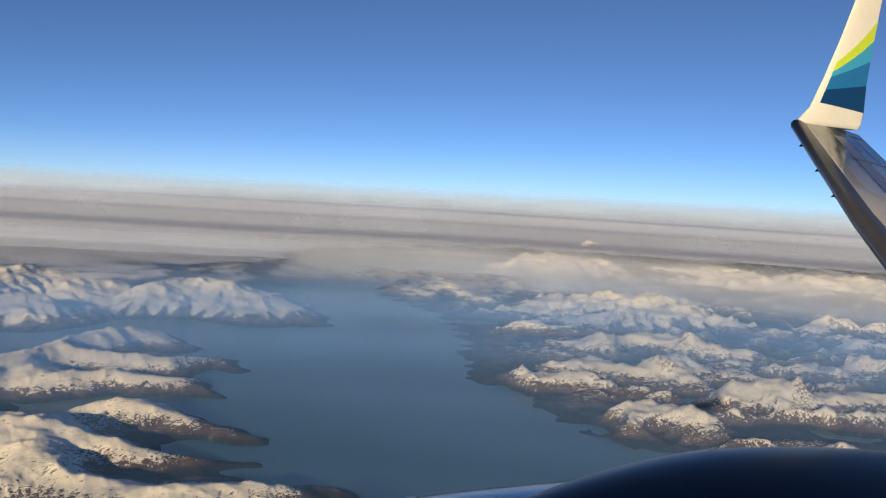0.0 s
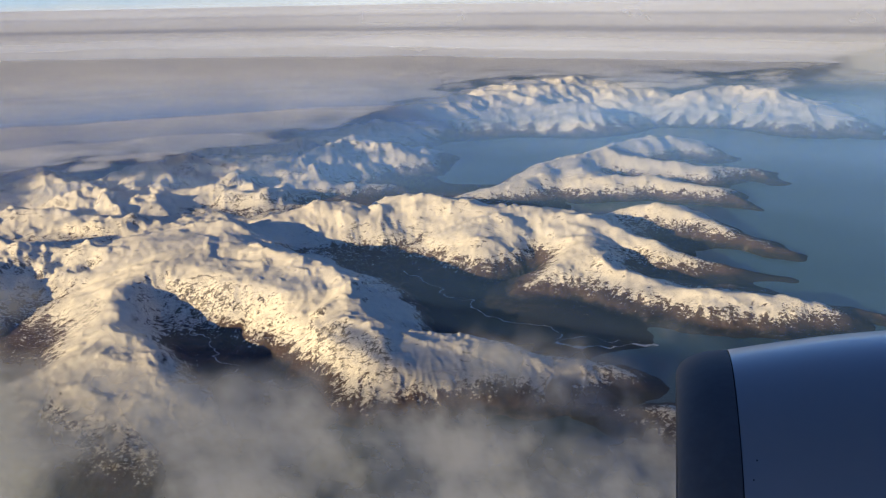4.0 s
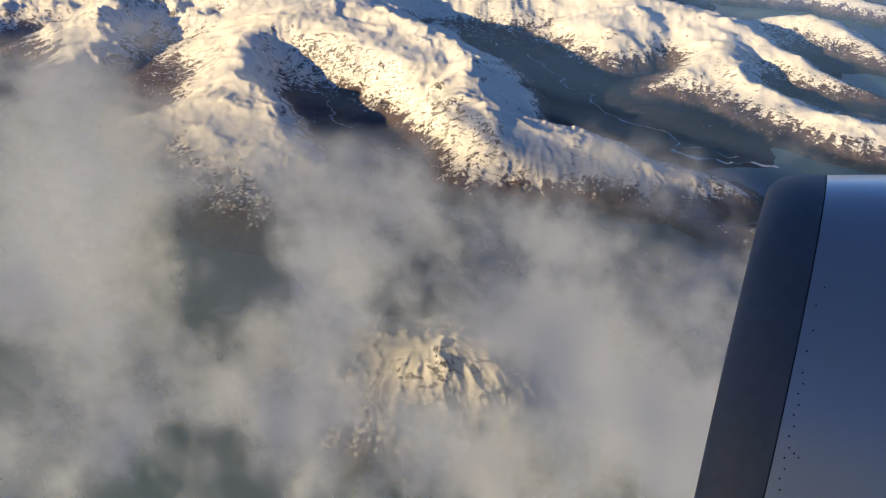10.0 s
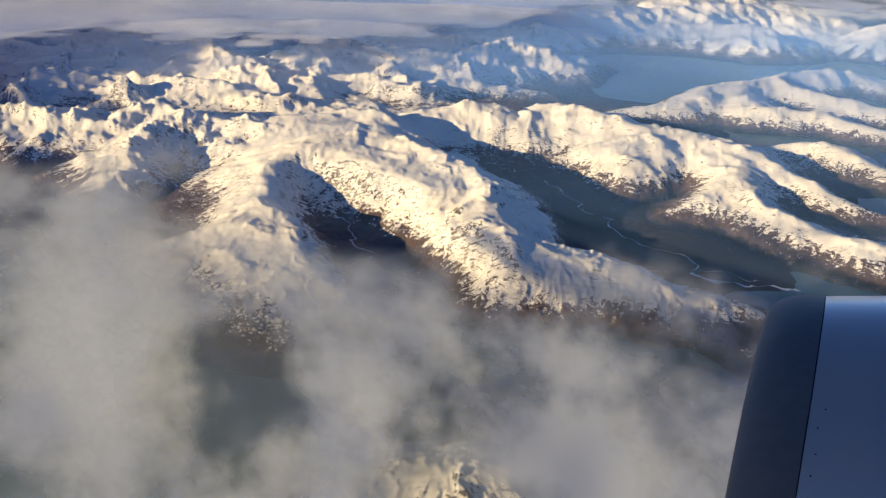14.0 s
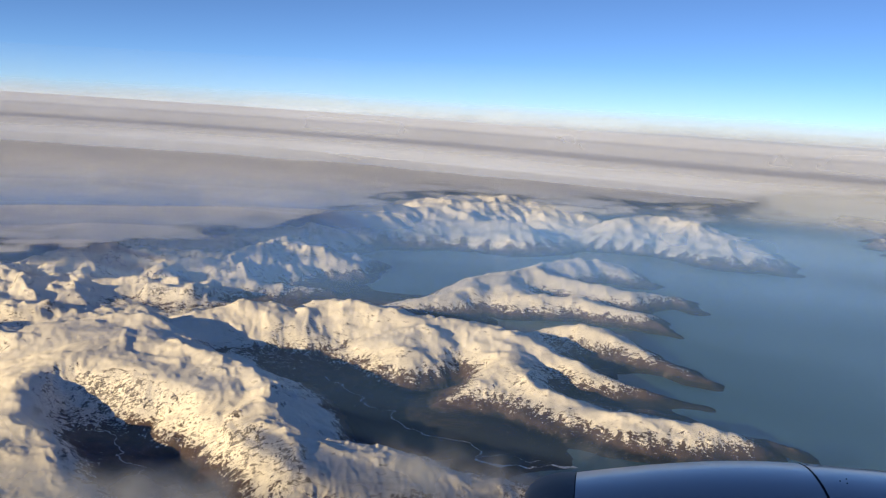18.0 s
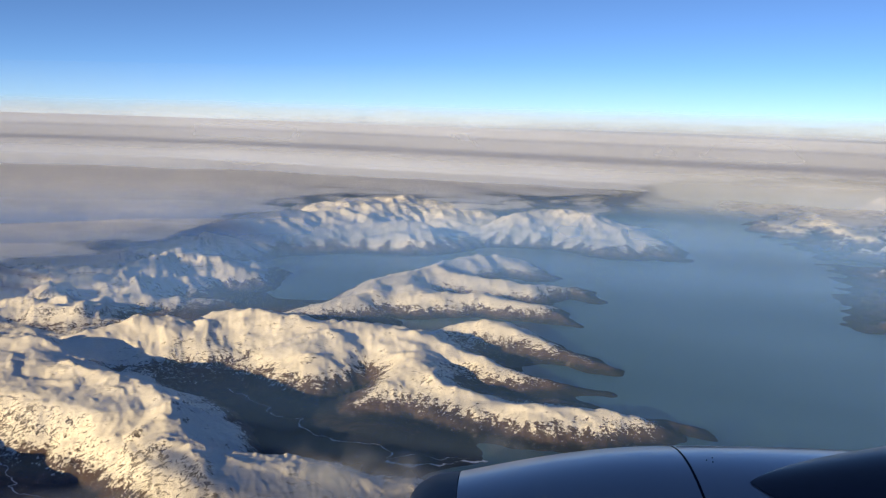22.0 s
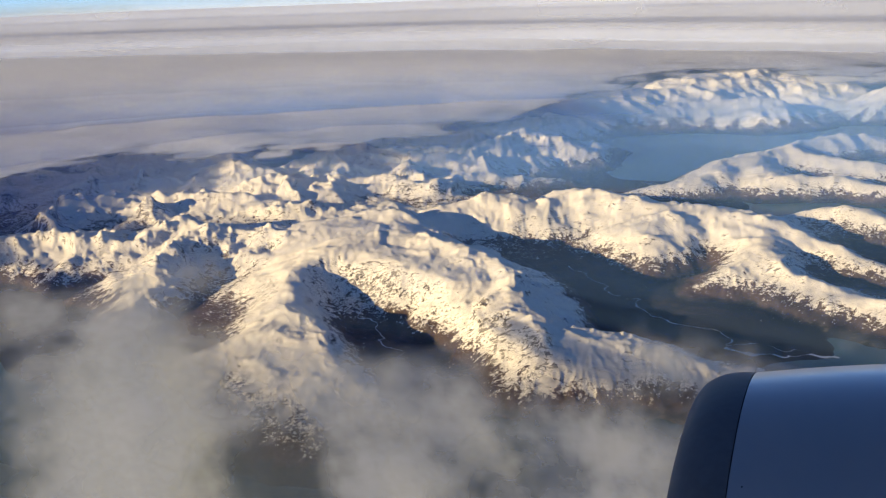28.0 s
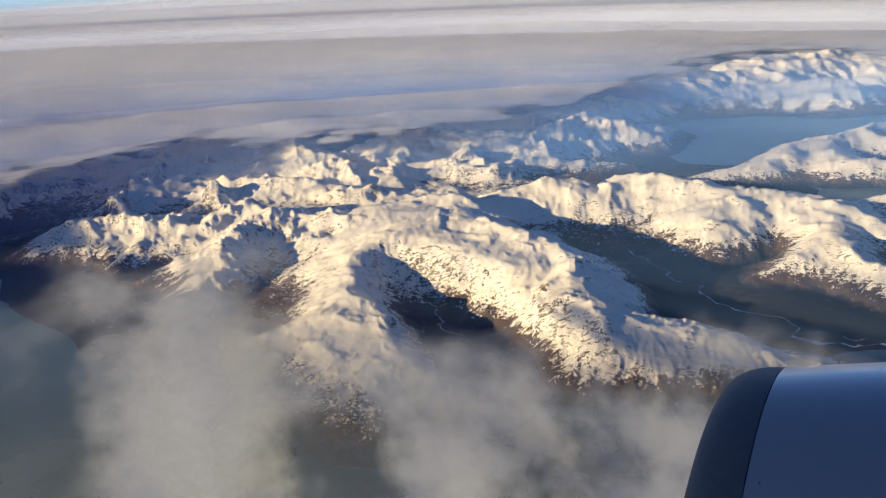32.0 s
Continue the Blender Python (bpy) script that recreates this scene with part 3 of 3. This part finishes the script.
R0 = cowl_r(0.0)
outer = [(-0.21 * math.sin(math.pi / 2 * k / 14), R0 - 0.11 * (1 - math.cos(math.pi / 2 * k / 14))) for k in range(15)]
inner = [(-0.21 + 0.51 * (k / 10) ** 1.4, R0 - 0.11 - 0.11 * math.sin(math.pi / 2 * k / 10)) for k in range(1, 11)]
part("inlet_lip", lathe(outer + inner, 128), LIP, engine, "dull dark metal inlet lip")
part("inlet_duct", lathe([(0.30, R0 - 0.22), (0.8, R0 - 0.24), (1.1, R0 - 0.26)], 96), DARK, engine)
part("forward_cowl", lathe([(x, cowl_r(x)) for x in np.linspace(0.004, 0.906, 18)], 128), COWL, engine)
part("seam", lathe([(0.895, cowl_r(0.90) - 0.008), (0.93, cowl_r(0.92) - 0.008)], 128), BLACK, engine)
part("rear_cowl", lathe([(x, cowl_r(x)) for x in np.linspace(0.916, 4.2, 30)], 128), COWL, engine)


def on_cowl(x, phi, lift=0.0):
    r = cowl_r(x) + lift
    return Vector((x, r * math.sin(radians(phi)), r * math.cos(radians(phi))))


# rivets along the lip's joint and a few flush screws on the cowl
rivet = bmesh.new()
bmesh.ops.create_uvsphere(rivet, u_segments=6, v_segments=4, radius=0.0032)
first = part("rivet", rivet, BLACK, engine)
first.location = on_cowl(0.035, -40)
spots = [(0.035 + 0.008 * (k % 2), -44 - 1.9 * k) for k in range(16)] + [(0.05, -27), (0.035, -31), (0.04, -36)] + [(0.06, -58), (0.075, -58.5), (0.99, 4), (1.02, 5.5), (1.01, 3)]
for x, phi in spots:
    ob = new("rivet", first.data)
    ob.parent, ob.location = engine, on_cowl(x, phi)
# long seam along the crown of the rear cowl
bm = bmesh.new()
pts = [(on_cowl(x, 16, 0.002), on_cowl(x, 17.0, 0.002)) for x in np.linspace(0.92, 4.1, 40)]
vs = [(bm.verts.new(p), bm.verts.new(q)) for p, q in pts]
for (a, b_), (c, d) in zip(vs, vs[1:]):
    bm.faces.new((a, c, d, b_))
part("crown_seam", bm, BLACK, engine)

# fairing of the pylon, a blunt dark hump on the crown
bm = bmesh.new()
NX, NP = 44, 36
grid = []
for i in range(NX + 1):
    s = (i / NX) ** 1.6
    x = 1.10 + 3.1 * s
    span = 66 * min(1.0, 3.1 * s / 1.25) ** 0.85
    row = []
    for k in range(NP + 1):
        q = k / NP * 2 - 1
        phi = -6 + span * q * (1.0 if q < 0 else 0.55)
        rise = 0.21 * (1 - math.exp(-((x - 1.10) / 0.95) ** 1.5)) * math.cos(q * math.pi / 2) ** 0.65
        row.append(bm.verts.new(on_cowl(x, phi, 0.004 + rise)))
    grid.append(row)
for p, q in zip(grid, grid[1:]):
    for k in range(NP):
        bm.faces.new((p[k], q[k], q[k + 1], p[k + 1]))
bmesh.ops.remove_doubles(bm, verts=bm.verts, dist=1e-5)
pylon = part("pylon_fairing", bm, DARK, engine, "dark smooth pylon fairing on the engine's crown")


def fairing_spot(x, q):
    span = 66 * min(1.0, (x - 1.10) / 1.25) ** 0.85
    rise = 0.21 * (1 - math.exp(-((x - 1.10) / 0.95) ** 1.5)) * math.cos(q * math.pi / 2) ** 0.65
    return on_cowl(x, -6 + span * q * (1.0 if q < 0 else 0.55), 0.010 + rise)


for x in (1.72, 2.42):
    bm = bmesh.new()
    vs = []
    for k in range(7):
        q = -0.22 - 0.22 * k / 6
        vs.append((bm.verts.new(fairing_spot(x + 0.02 * k / 6, q)), bm.verts.new(fairing_spot(x + 0.045 + 0.03 * k / 6, q))))
    for (a, b_), (c, d) in zip(vs, vs[1:]):
        bm.faces.new((a, b_, d, c))
    part("vent_slot", bm, BLACK, pylon)

# ================= wing and winglet =================
wing = tagged(new("wing"), "grey aircraft wing with an upswept painted winglet", "wing")


def aerofoil(n=14):
    """Unit section: x from nose to tail, z half thickness."""
    up = [((1 - math.cos(math.pi * k / n)) / 2, ) for k in range(n + 1)]
    prof = [(x, 0.6 * (0.2969 * math.sqrt(x) - 0.126 * x - 0.3516 * x * x + 0.2843 * x ** 3 - 0.1015 * x ** 4) / 0.6) for (x,) in up]
    return [(x, t) for x, t in reversed(prof)] + [(x, -t) for x, t in prof[1:-1]]


def loft(sections):
    """sections: nose point, chord vector, thickness vector."""
    bm = bmesh.new()
    rings = []
    for nose, chord, thick in sections:
        rings.append([bm.verts.new(Vector(nose) + Vector(chord) * x + Vector(thick) * t * 0.55) for x, t in aerofoil()])
    for p, q in zip(rings, rings[1:]):
        for k in range(len(p)):
            k2 = (k + 1) % len(p)
            bm.faces.new((p[k], p[k2], q[k2], q[k]))
    bm.faces.new(rings[0])
    bm.faces.new(list(reversed(rings[-1])))
    bmesh.ops.recalc_face_normals(bm, faces=bm.faces)
    return bm


LE = [((13.87, 13.0, 1.72), 2.1), ((12.42, 10.2, -0.12), 2.9), ((11.70, 8.83, -0.89), 3.3), ((9.6, 5.0, -2.3), 4.6), ((7.4, 1.2, -2.9), 6.0)]
part("main_wing", loft([(p, (c, 0.03 * c, -0.03 * c), (0, 0, 1.0 * c)) for p, c in LE]), GREY, wing)
part("leading_edge", loft([((p[0] - 0.02, p[1], p[2] - 0.01), (0.34 * c, 0.01 * c, -0.006 * c), (0, 0, 1.12 * c)) for p, c in LE]), SLATE, wing, "leading edge with its shade and dark reflection in the colour")
WL = [((13.87, 13.0, 1.72), 2.10), ((14.12, 13.07, 1.86), 2.0), ((14.50, 13.14, 2.14), 1.75), ((14.95, 13.24, 2.78), 1.42), ((15.52, 13.36, 3.72), 1.10), ((16.10, 13.50, 4.75), 0.85), ((16.75, 13.66, 5.9), 0.55)]
winglet = part("winglet", loft([(p, (c, 0.04 * c, 0.02 * c), (0, 0.8 * c, -0.25 * c)) for p, c in WL]), WHITE, wing, "white winglet with lime and blue bands")


def winglet_at(z, u):
    """A point on the winglet's inboard face: height z, u along the chord."""
    for (p, c), (q, d) in zip(WL, WL[1:]):
        if p[2] <= z <= q[2]:
            k = (z - p[2]) / (q[2] - p[2])
            nose = Vector(p).lerp(Vector(q), k)
            ch = c + (d - c) * k
            t = 0.2969 * math.sqrt(u) - 0.126 * u - 0.3516 * u * u + 0.2843 * u ** 3 - 0.1015 * u ** 4
            return nose + Vector((ch * u, 0.04 * ch * u - 0.8 * ch * t * 0.55 - 0.012, 0))
    return Vector(WL[-1][0])


def band(name, low, high, material):
    bm = bmesh.new()
    rows = []
    for k in range(17):
        u = 0.10 + 0.88 * k / 16
        lo, hi = low(u), high(u)
        rows.append([bm.verts.new(winglet_at(lo + (hi - lo) * j / 5, u)) for j in range(6)])
    for p, q in zip(rows, rows[1:]):
        for j in range(5):
            bm.faces.new((p[j], p[j + 1], q[j + 1], q[j]))
    part(name, bm, material, winglet)


band("navy_band", lambda u: 2.26 - 0.10 * u, lambda u: 2.52 + 0.25 * u, NAVY)
band("mid_blue_band", lambda u: 2.52 + 0.25 * u, lambda u: 2.78 + 0.55 * u, AZURE)
band("light_blue_band", lambda u: 2.78 + 0.55 * u, lambda u: 2.86 + 0.95 * u, CYAN)
band("lime_band", lambda u: 2.86 + 0.95 * u, lambda u: 3.05 + 1.25 * u, LIME)
def wing_top(k, u, lift=0.012):
    """A point on the wing's upper skin: k along the outer span, u along the chord."""
    (p, c), (q, d) = LE[0], LE[2]
    nose, ch = Vector(p).lerp(Vector(q), k), c + (d - c) * k
    t = 0.2969 * math.sqrt(u) - 0.126 * u - 0.3516 * u * u + 0.2843 * u ** 3 - 0.1015 * u ** 4
    return nose + Vector((ch * u, 0.03 * ch * u, -0.03 * ch * u + ch * t * 0.55 + lift))


def seam(name, a, b_, width, material=BLACK):
    bm = bmesh.new()
    vs = []
    for i in range(13):
        k, u = a[0] + (b_[0] - a[0]) * i / 12, a[1] + (b_[1] - a[1]) * i / 12
        dk, du = (0.0, width) if abs(b_[0] - a[0]) > 0.1 else (width, 0.0)
        vs.append((bm.verts.new(wing_top(k, u)), bm.verts.new(wing_top(k + dk, u + du))))
    for (p, q), (v, w) in zip(vs, vs[1:]):
        bm.faces.new((p, v, w, q))
    part(name, bm, material, wing)


seam("panel_seam", (0.03, 0.43), (0.55, 0.43), 0.008)
seam("panel_seam", (0.10, 0.60), (0.95, 0.60), 0.006)
seam("panel_seam", (0.30, 0.36), (0.302, 0.97), 0.006)
seam("aileron_seam", (0.06, 0.76), (0.75, 0.76), 0.010)
seam("aileron_seam", (0.06, 0.76), (0.062, 0.97), 0.010)
# added bright strip that stands in for the winglet's reflection
seam("reflection_strip", (0.10, 0.46), (0.55, 0.46), 0.13, SILVER)
for s in (0.18, 0.46, 0.72):
    a, b_ = Vector(LE[0][0]), Vector(LE[1][0])
    p = a.lerp(b_, s) + Vector((0.02, 0.0, -0.10))
    part("vortex_tab", loft([(p, (0.16, 0, 0), (0, 0, 0.10)), (p + Vector((-0.06, 0, -0.05)), (0.10, 0, 0), (0, 0, 0.08))]), BLACK, wing)

# fuselage skin behind the eye, which keeps the low sun off the engine
bm = bmesh.new()
NA, NL = 24, 12
rows = []
for i in range(NL + 1):
    x = -12.0 + 14.5 * i / NL
    rows.append([bm.verts.new((x, -2.5 + 1.88 * math.sin(radians(a)), -0.25 + 1.95 * math.cos(radians(a)))) for a in np.linspace(55, 165, NA)])
for p, q in zip(rows, rows[1:]):
    for k in range(NA - 1):
        bm.faces.new((p[k], p[k + 1], q[k + 1], q[k]))
fuselage = part("wall_fuselage", bm, WHITE)
tagged(fuselage, "white painted fuselage skin beside the window", "fuselage", kind="structure")

# ================= clouds and haze =================
# shade and sunlight are set in the cloud colours: grey near, pale on caps
VAPOUR = vapour_material("cloud_vapour", (0.56, 0.62, 0.71), 0.07, -0.08, 0.80, 0.84, 0.0, 0.0, 0.34)
CAP = vapour_material("lit_cloud_vapour", (0.86, 0.88, 0.93), 0.03, 0.0, 0.90, 0.85, 0.0, 0.04, 0.5)
DECK = vapour_material("cloud_deck_vapour", (0.75, 0.82, 1.0), 0.005, -0.55, 0.50, 0.98, 1.1, 0.5, 0.6)
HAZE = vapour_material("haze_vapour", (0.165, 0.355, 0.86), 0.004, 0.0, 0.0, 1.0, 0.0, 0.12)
# paler tint for the far curtains, added to brighten the dull cloud deck
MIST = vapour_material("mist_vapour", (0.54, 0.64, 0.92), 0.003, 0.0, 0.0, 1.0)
MURK = vapour_material("dulling_sheet", (0.26, 0.33, 0.46), 0.02, 0.0, 0.0, 1.0)
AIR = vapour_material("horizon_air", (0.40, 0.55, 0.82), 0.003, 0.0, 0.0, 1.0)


def vapour_sheet(name, x, y, z, density, material):
    me = sheet(name, x, y, z, False)
    att = me.attributes.new("vapour", "FLOAT", "POINT")
    att.data.foreach_set("value", np.clip(density, 0, 1).astype(np.float32).ravel())
    me.materials.append(material)
    return new(name, me)


def smooth(v, lo, hi):
    t = np.clip((v - lo) / (hi - lo), 0, 1)
    return t * t * (3 - 2 * t)


# near banks of cloud between the eye and the shore
for layer, top in enumerate((38.0, 46.0, 53.0)):
    a = np.radians(np.arange(-66, 44, 0.3))
    r = np.geomspace(58, 300, 210)
    AA, RR = np.meshgrid(a, r)
    U, V = np.degrees(AA) + 61 * layer, np.degrees(np.arctan2(H - top, RR)) * 1.15
    Z = GROUND + top + 0.5 * fbm(U + 7, V, 11, 2, 0.4)
    dip = np.degrees(np.arctan2(-Z, RR))
    edge = np.interp(np.degrees(AA), [-66, -44, -36, -31, -26, -17, -5, 8, 44], [14.0, 16.5, 19.5, 21.3, 25.0, 25.0, 24.2, 24.6, 29.0])
    far_edge = smooth(dip + 4.0 * fbm(U, V + 90, 9, 4), edge - 2.0, edge + 4.5)
    weight = np.interp(np.degrees(AA), [-66, -36, -31, -26, -18, -10, 4, 12, 44], [0.42, 0.46, 0.48, 0.48, 0.58, 0.70, 0.72, 0.62, 0.42])
    weight = weight - 0.34 * smooth(dip, 29, 36) * smooth(-np.degrees(AA), 24, 36)
    weight = weight + smooth(np.degrees(AA), -30, -22) * (1 - smooth(np.degrees(AA), 2, 8)) * (0.20 - 0.34 * smooth(dip, 29, 36))
    amount = far_edge * (0.60 * weight + 0.78 * fbm(U + 9, V, 13, 6, 0.55)) * smooth(RR, 58, 72) * (1 - smooth(RR, 250, 298)) * smooth(np.degrees(AA), -57, -46)
    amount = amount * (1 - 0.86 * np.exp(-((np.degrees(AA) + 17) / 9.0) ** 2 - ((dip - 39.2) / 3.0) ** 2))
    ob = vapour_sheet("cloud_bank", RR * np.sin(AA), RR * np.cos(AA), Z, amount, VAPOUR)
    tagged(ob, "soft grey broken cloud drifting below the aircraft", "cloud", "cloud banks", "stuff")

# thin dark sheets added to dull the water seen through the banks
a = np.radians(np.arange(-66, 46, 1.0))
r = np.geomspace(50, 330, 80)

AA, RR = np.meshgrid(a, r)
for top in (14.0, 24.0):
    X, Y = RR * np.sin(AA), RR * np.cos(AA)
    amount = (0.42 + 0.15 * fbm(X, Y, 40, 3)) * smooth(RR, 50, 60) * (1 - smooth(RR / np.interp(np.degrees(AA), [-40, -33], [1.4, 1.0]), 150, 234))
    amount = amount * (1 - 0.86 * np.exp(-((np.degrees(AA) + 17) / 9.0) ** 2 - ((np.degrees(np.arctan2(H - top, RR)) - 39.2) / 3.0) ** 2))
    ob = vapour_sheet("dulling_sheet", X, Y, np.full(X.shape, GROUND + top), amount, MURK)
    tagged(ob, "dark grey sheet that dulls the water under the clouds", "mist", "low mist layers", "stuff")

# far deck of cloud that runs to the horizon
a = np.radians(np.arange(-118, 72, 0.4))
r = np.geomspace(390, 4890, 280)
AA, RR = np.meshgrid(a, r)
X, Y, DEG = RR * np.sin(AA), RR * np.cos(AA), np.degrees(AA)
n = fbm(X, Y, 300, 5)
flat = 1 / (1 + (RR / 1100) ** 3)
# left of the view an added nearer, higher swell shades the back ranges
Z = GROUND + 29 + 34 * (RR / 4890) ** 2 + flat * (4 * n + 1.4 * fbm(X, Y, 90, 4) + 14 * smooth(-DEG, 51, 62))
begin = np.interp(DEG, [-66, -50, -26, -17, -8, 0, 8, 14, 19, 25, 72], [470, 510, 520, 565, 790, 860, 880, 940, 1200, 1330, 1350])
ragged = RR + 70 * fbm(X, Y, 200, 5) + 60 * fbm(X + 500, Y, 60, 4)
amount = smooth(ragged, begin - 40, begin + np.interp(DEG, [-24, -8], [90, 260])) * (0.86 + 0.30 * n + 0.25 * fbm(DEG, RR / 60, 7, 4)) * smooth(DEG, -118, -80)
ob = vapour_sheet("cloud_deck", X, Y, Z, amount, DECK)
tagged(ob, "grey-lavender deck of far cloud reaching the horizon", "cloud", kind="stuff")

# sunlit caps of cloud over the tops of the far coast
for layer, (begin, top) in enumerate(((770.0, 26.0),)):
    a = np.radians(np.arange(-26, 34, 0.2))
    r = np.linspace(begin, begin + 260, 90)
    AA, RR = np.meshgrid(a, r)
    U, V = np.degrees(AA), (RR - begin) / 45
    Z = GROUND + top + 2.2 * fbm(U, V, 4, 2, 0.4) * smooth(RR, begin, begin + 60)
    amount = smooth(RR, begin, begin + 70) * (1 - smooth(RR, begin + 180, begin + 258)) * smooth(U, -24, -12) * (1 - smooth(U, 28, 34)) * (1 - 0.8 * smooth(U, 12, 15) * (1 - smooth(U, 19, 22))) * (0.45 + 0.9 * fbm(U * 0.8 + 30 * layer, V, 3, 5, 0.55))
    ob = vapour_sheet("cloud_cap", RR * np.sin(AA), RR * np.cos(AA), Z, amount, CAP)
    tagged(ob, "sunlit white cloud lying on far mountain tops", "cloud", "cloud caps", "stuff")

# thin haze that thickens with distance, put in as tinted see-through curtains
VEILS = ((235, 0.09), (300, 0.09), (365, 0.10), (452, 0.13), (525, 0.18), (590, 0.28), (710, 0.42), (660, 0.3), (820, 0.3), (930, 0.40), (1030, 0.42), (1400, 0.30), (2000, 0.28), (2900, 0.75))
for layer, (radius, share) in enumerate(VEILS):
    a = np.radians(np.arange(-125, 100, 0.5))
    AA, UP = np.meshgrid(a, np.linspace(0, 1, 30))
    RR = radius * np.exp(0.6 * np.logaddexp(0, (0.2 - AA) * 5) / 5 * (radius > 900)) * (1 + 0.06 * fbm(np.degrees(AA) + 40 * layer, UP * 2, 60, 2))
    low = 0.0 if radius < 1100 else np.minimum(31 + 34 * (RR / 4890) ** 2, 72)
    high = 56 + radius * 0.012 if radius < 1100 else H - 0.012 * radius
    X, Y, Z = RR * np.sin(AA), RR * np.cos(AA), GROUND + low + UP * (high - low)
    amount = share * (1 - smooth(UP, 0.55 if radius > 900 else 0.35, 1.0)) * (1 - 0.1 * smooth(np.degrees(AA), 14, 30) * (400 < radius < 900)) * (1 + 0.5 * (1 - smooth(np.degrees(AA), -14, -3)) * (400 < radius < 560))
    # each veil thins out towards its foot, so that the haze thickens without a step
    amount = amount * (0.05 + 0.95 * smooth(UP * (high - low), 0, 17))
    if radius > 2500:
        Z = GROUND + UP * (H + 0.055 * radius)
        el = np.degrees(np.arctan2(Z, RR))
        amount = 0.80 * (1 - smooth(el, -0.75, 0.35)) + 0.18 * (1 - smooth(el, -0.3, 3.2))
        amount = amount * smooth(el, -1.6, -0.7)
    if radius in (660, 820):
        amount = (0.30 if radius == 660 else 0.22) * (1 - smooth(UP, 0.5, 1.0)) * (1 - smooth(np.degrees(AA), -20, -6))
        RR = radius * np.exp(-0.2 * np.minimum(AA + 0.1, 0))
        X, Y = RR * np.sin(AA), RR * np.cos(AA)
    amount = amount * smooth(np.degrees(AA), -125, -62) * (1 - smooth(np.degrees(AA), 70, 100))
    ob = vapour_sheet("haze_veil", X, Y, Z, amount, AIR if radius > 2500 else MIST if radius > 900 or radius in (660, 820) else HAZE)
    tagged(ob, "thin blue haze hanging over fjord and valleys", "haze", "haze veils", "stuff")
